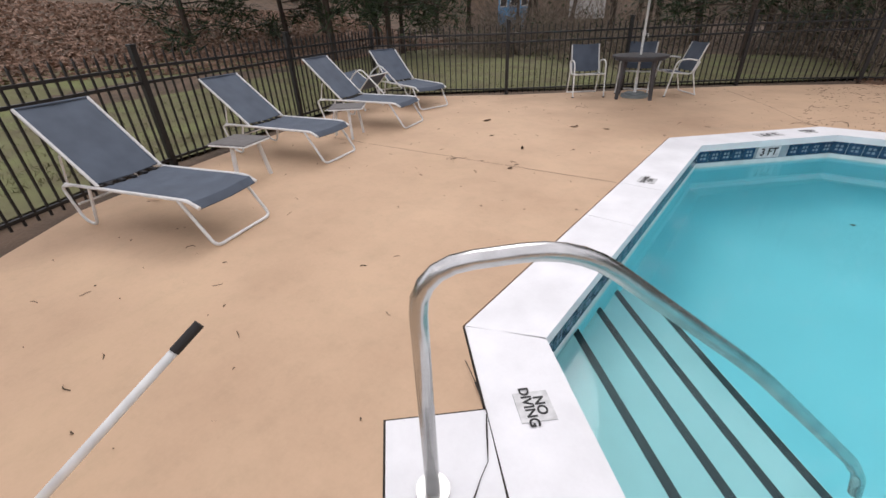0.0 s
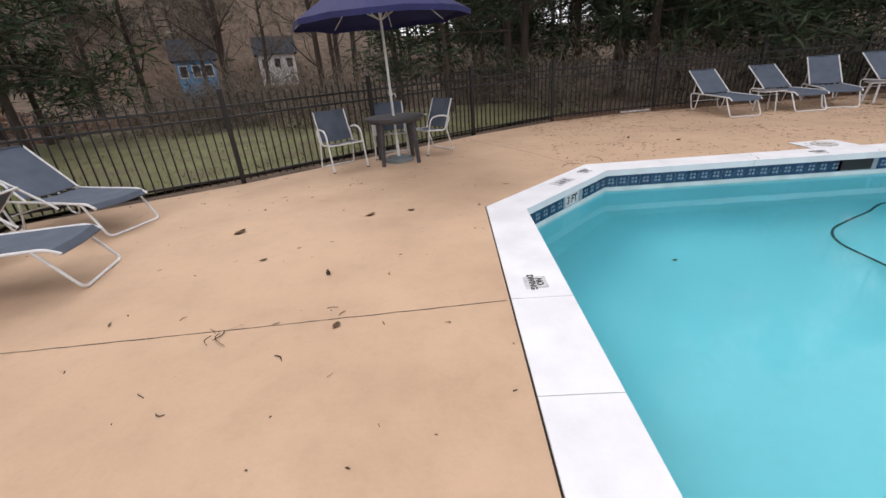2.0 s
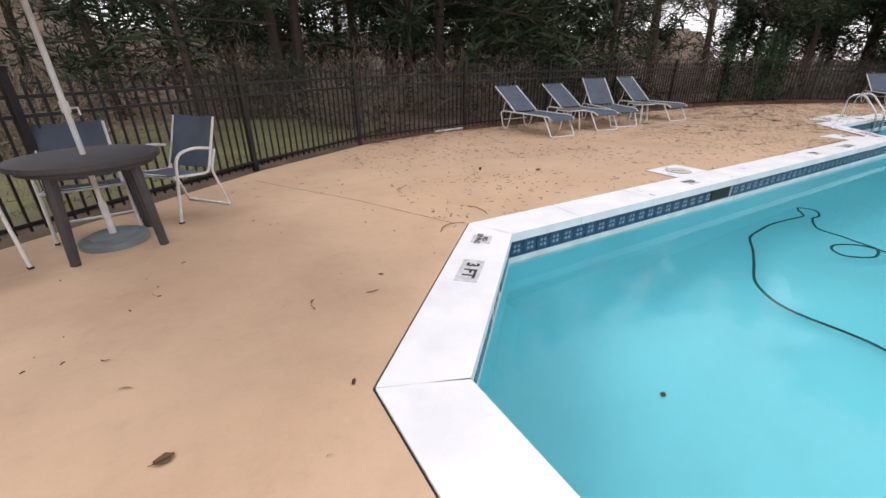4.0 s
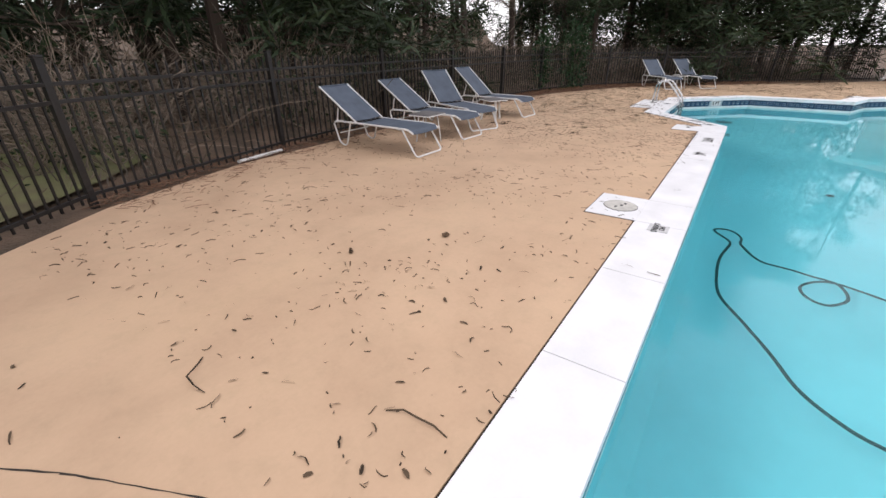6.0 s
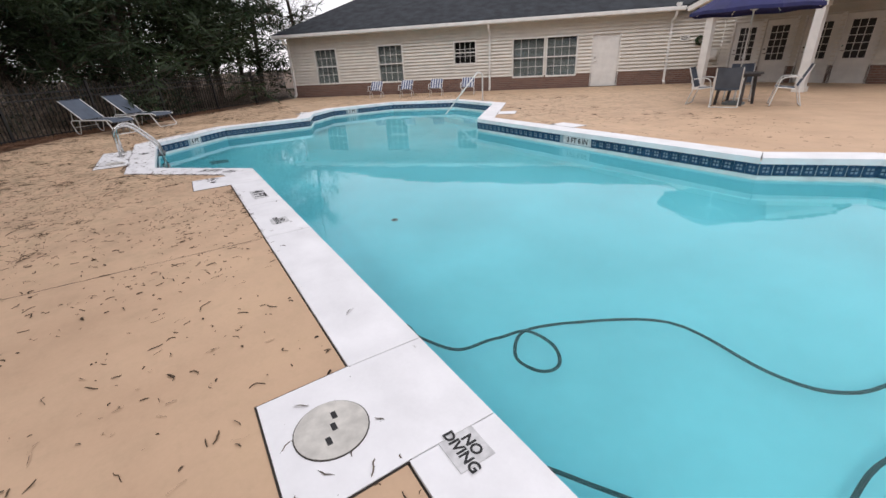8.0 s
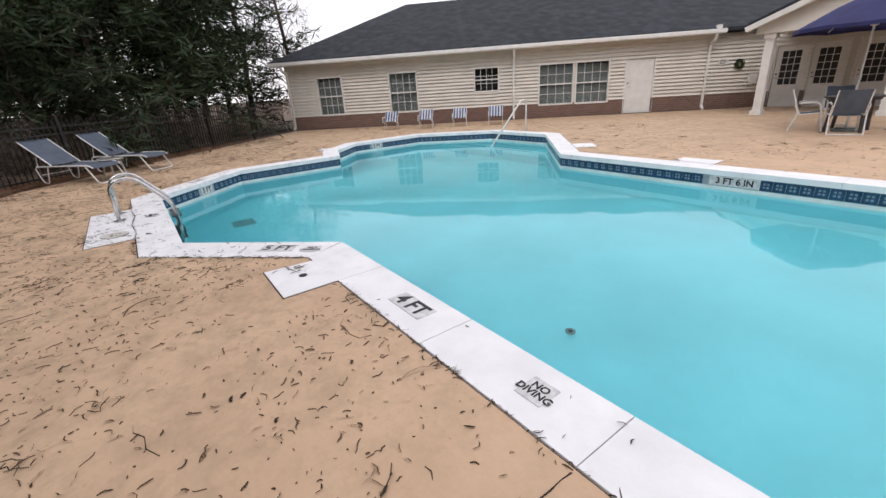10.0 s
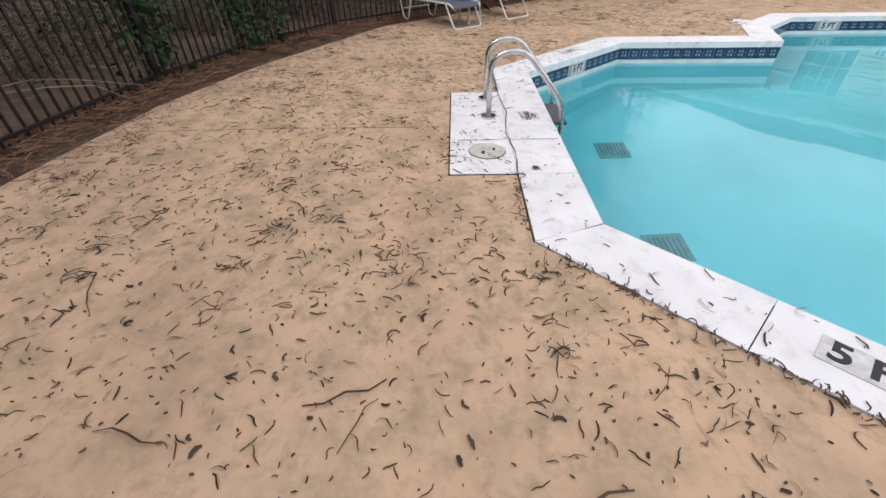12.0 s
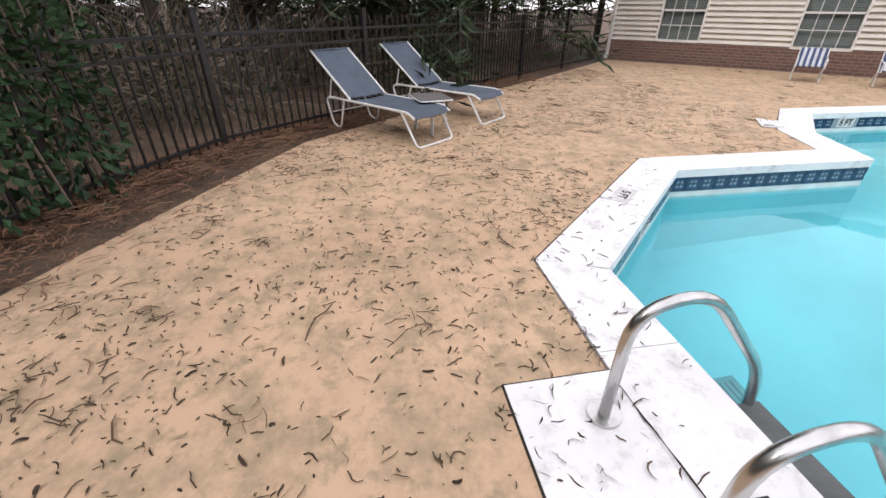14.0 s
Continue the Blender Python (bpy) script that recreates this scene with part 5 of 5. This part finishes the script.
clumps = []
rt = random.Random(12)
for cx, cy, _ in scatter(150, 9, tufts):
    clumps += [(cx + rt.gauss(0, 0.04), cy + rt.gauss(0, 0.04), rt.uniform(0, 0.015)) for _ in range(14)]
litter("needle_clumps", clumps, 0.03, 0.12, 0.0045, "small clumps of dead needles on the deck", 4)


def along_fence(rnd):
    i = min(rnd.randrange(9, 20), rnd.randrange(9, 24)) if rnd.random() < 0.4 else rnd.randrange(13, 19)
    a, b = Vector(POSTS[i]), Vector(POSTS[i + 1])
    p = a.lerp(b, rnd.random())
    n = Vector((-(b - a).y, (b - a).x)).normalized()
    if n.dot(Vector((9, 5)) - a) < 0:
        n = -n
    p += n * (abs(rnd.gauss(0, 0.46)) - 0.25)
    return (p.x, p.y, rnd.uniform(-0.03, 0.05))


litter("pine_straw", scatter(17000, 10, along_fence), 0.05, 0.20, 0.007, "reddish brown pine straw heaped along the fence", 5, leafmat("pine_straw", (0.075, 0.042, 0.027), (0.26, 0.145, 0.09), 0.9))
for x, y in ((-1.69, 5.455), (2.40, 9.98)):
    t = thing("pine_cone", pose(x, y, 0.012), "small dark pine cone lying on the deck", "pine cone")
    bm = bmesh.new()
    for q in range(5):
        bmesh.ops.create_cone(bm, cap_ends=True, segments=7, radius1=0.021 - abs(q - 1.5) * 0.004, radius2=0.010, depth=0.012, matrix=pose(0, 0, q * 0.006, 0, 0, q * 25))
    part("scales", bm, M_LITTER, t)


def dead_leaf(x, y, turn, size, seed, z=0.004):
    """A curled dry leaf with a midrib and a ragged outline."""
    rnd = random.Random(seed)
    t = thing("dead_leaf", pose(x, y, z, 0, 0, turn), "curled dry brown leaf lying flat", "leaf", "fallen leaves")
    bm = bmesh.new()
    rows = []
    for i in range(8):
        f = i / 7
        w = size * 0.42 * math.sin(math.pi * (0.06 + 0.9 * f)) ** 0.8 * rnd.uniform(0.65, 1.1)
        lift = size * 0.16 * (f - 0.4) ** 2
        rows.append([bm.verts.new((size * (f - 0.5), w * e, lift + abs(e) * size * 0.10 * rnd.uniform(0.4, 1.2))) for e in (-1, -0.5, 0, 0.5, 1)])
    for a, b in zip(rows, rows[1:]):
        for i in range(4):
            bm.faces.new((a[i], a[i + 1], b[i + 1], b[i]))
    part("blade", bm, M_LEAF, t)
    part("stalk", tube([(-size * 0.75, 0, 0.004), (-size * 0.5, 0, size * 0.05), (size * 0.3, 0, 0.004)], 0.0016, 5), M_LITTER, t)


for i, (x, y, turn, size) in enumerate(((-1.585, 6.81, 40, 0.10), (-2.89, 6.53, 60, 0.12), (-1.145, 6.885, 10, 0.07), (-2.35, 5.80, 20, 0.06), (-1.45, 4.74, 75, 0.06), (3.06, 9.57, 30, 0.085),
                                        (12.05, 9.52, 50, 0.06))):
    dead_leaf(x, y, turn, size, 200 + i, 0.012 if i == 6 else 0.004)
dead_leaf(1.64, 6.60, 20, 0.05, 230, pool_floor_z(2.0) + 0.004)
litter("twig_bundle", [(-2.23 + 0.02 * i, 4.70 + 0.015 * i, 0.0) for i in range(5)], 0.10, 0.20, 0.006, "broken brown twigs lying across the control joint", 21)
white_pipe = thing("white_pipe", pose(3.45, 13.14, 0.02, 0, 0, 8), "white plastic pipe lying at the foot of the fence", "pipe")
part("tube", tube([(0, 0, 0), (0.75, 0, 0.0)], 0.022, 10), M_FRAME, white_pipe)

# ---------------------------------------------------------------- waterline tiles
def tile_mesh():
    bm = box(-0.072, 0.072, -0.004, 0.005, -0.072, 0.072)
    me = bpy.data.meshes.new("waterline_tile")
    for x in (-0.022, 0.022):
        for z in (-0.022, 0.022):
            add_box(bm, x - 0.014, x + 0.014, 0.004, 0.0066, z - 0.014, z + 0.014)
    bm.to_mesh(me)
    bm.free()
    me.materials.append(M_TILE)
    me.materials.append(M_MOTIF)
    for p in me.polygons[6:]:
        p.material_index = 1
    return me


TILE = tile_mesh()
tiles = tagged(new("waterline_tiles"), "navy waterline tiles with pale flower motif", "tiles", kind="structure")
bm = bmesh.new()
lip = offset_poly(INNER, -0.003)
ra, rb = [[bm.verts.new((x, y, z)) for x, y in lip] for z in (-0.07, -0.232)]
for i in range(k):
    bm.faces.new((ra[i], ra[(i + 1) % k], rb[(i + 1) % k], rb[i]))
part("grout_band", bm, M_GROUT, tiles)
bm = bmesh.new()
ra, rb = [[bm.verts.new((x, y, z)) for x, y in offset_poly(INNER, d)] for d, z in ((-0.004, -0.2325), (-0.007, -0.345))]
for i in range(k):
    bm.faces.new((ra[i], ra[(i + 1) % k], rb[(i + 1) % k], rb[i]))
part("plaster_lip", bm, M_LIP, tiles, "pale scaled plaster at the waterline")
LETTERS = {1: (0.95, "3 FT"), 5: (1.1, "5 FT"), 13: (3.12, "3 FT 6 IN"), 9: (0.7, "5 FT")}
for i in range(k):
    a, b = Vector(INNER[i]), Vector(INNER[(i + 1) % k])
    L = (b - a).length
    u = (b - a).normalized()
    inn = Vector((u.y, -u.x))
    n = max(1, round(L / 0.15))
    ang = math.atan2(u.y, u.x)
    for q in range(n):
        s = (q + 0.5) * L / n
        if i in LETTERS and abs(s - LETTERS[i][0]) < 0.036 * len(LETTERS[i][1]) + 0.06:
            continue
        if i == 2 and 2.95 < s < 3.42:
            continue
        p = a + u * s + inn * 0.006
        o = new("tile", TILE)
        o.parent = tiles
        o.matrix_world = Matrix.Translation((p.x, p.y, -0.150)) @ Matrix.Rotation(ang + math.pi, 4, "Z")
    if i in LETTERS:
        s, txt = LETTERS[i]
        w = 0.036 * len(txt) + 0.01
        p = a + u * s + inn * 0.008
        sign = thing("depth_sign", Matrix.Translation((p.x, p.y, -0.150)) @ Matrix.Rotation(ang + math.pi, 4, "Z"), "white waterline tiles lettered " + txt, "depth sign")
        part("tile", box(-w, w, -0.004, 0.003, -0.07, 0.07, 0.001), M_MARK, sign)
        words("lettering", txt, 0.125, Matrix.Translation((0, 0.0045, 0)) @ Matrix.Rotation(math.pi, 4, "Z") @ Matrix.Rotation(radians(90), 4, "X"), M_INK, sign)
mouth = thing("skimmer_mouth", pose(4.52, 7.975, -0.145), "dark skimmer opening under the coping", "skimmer", kind="structure")
part("opening", box(-0.22, 0.22, -0.006, 0.004, -0.07, 0.065), M_INK, mouth)
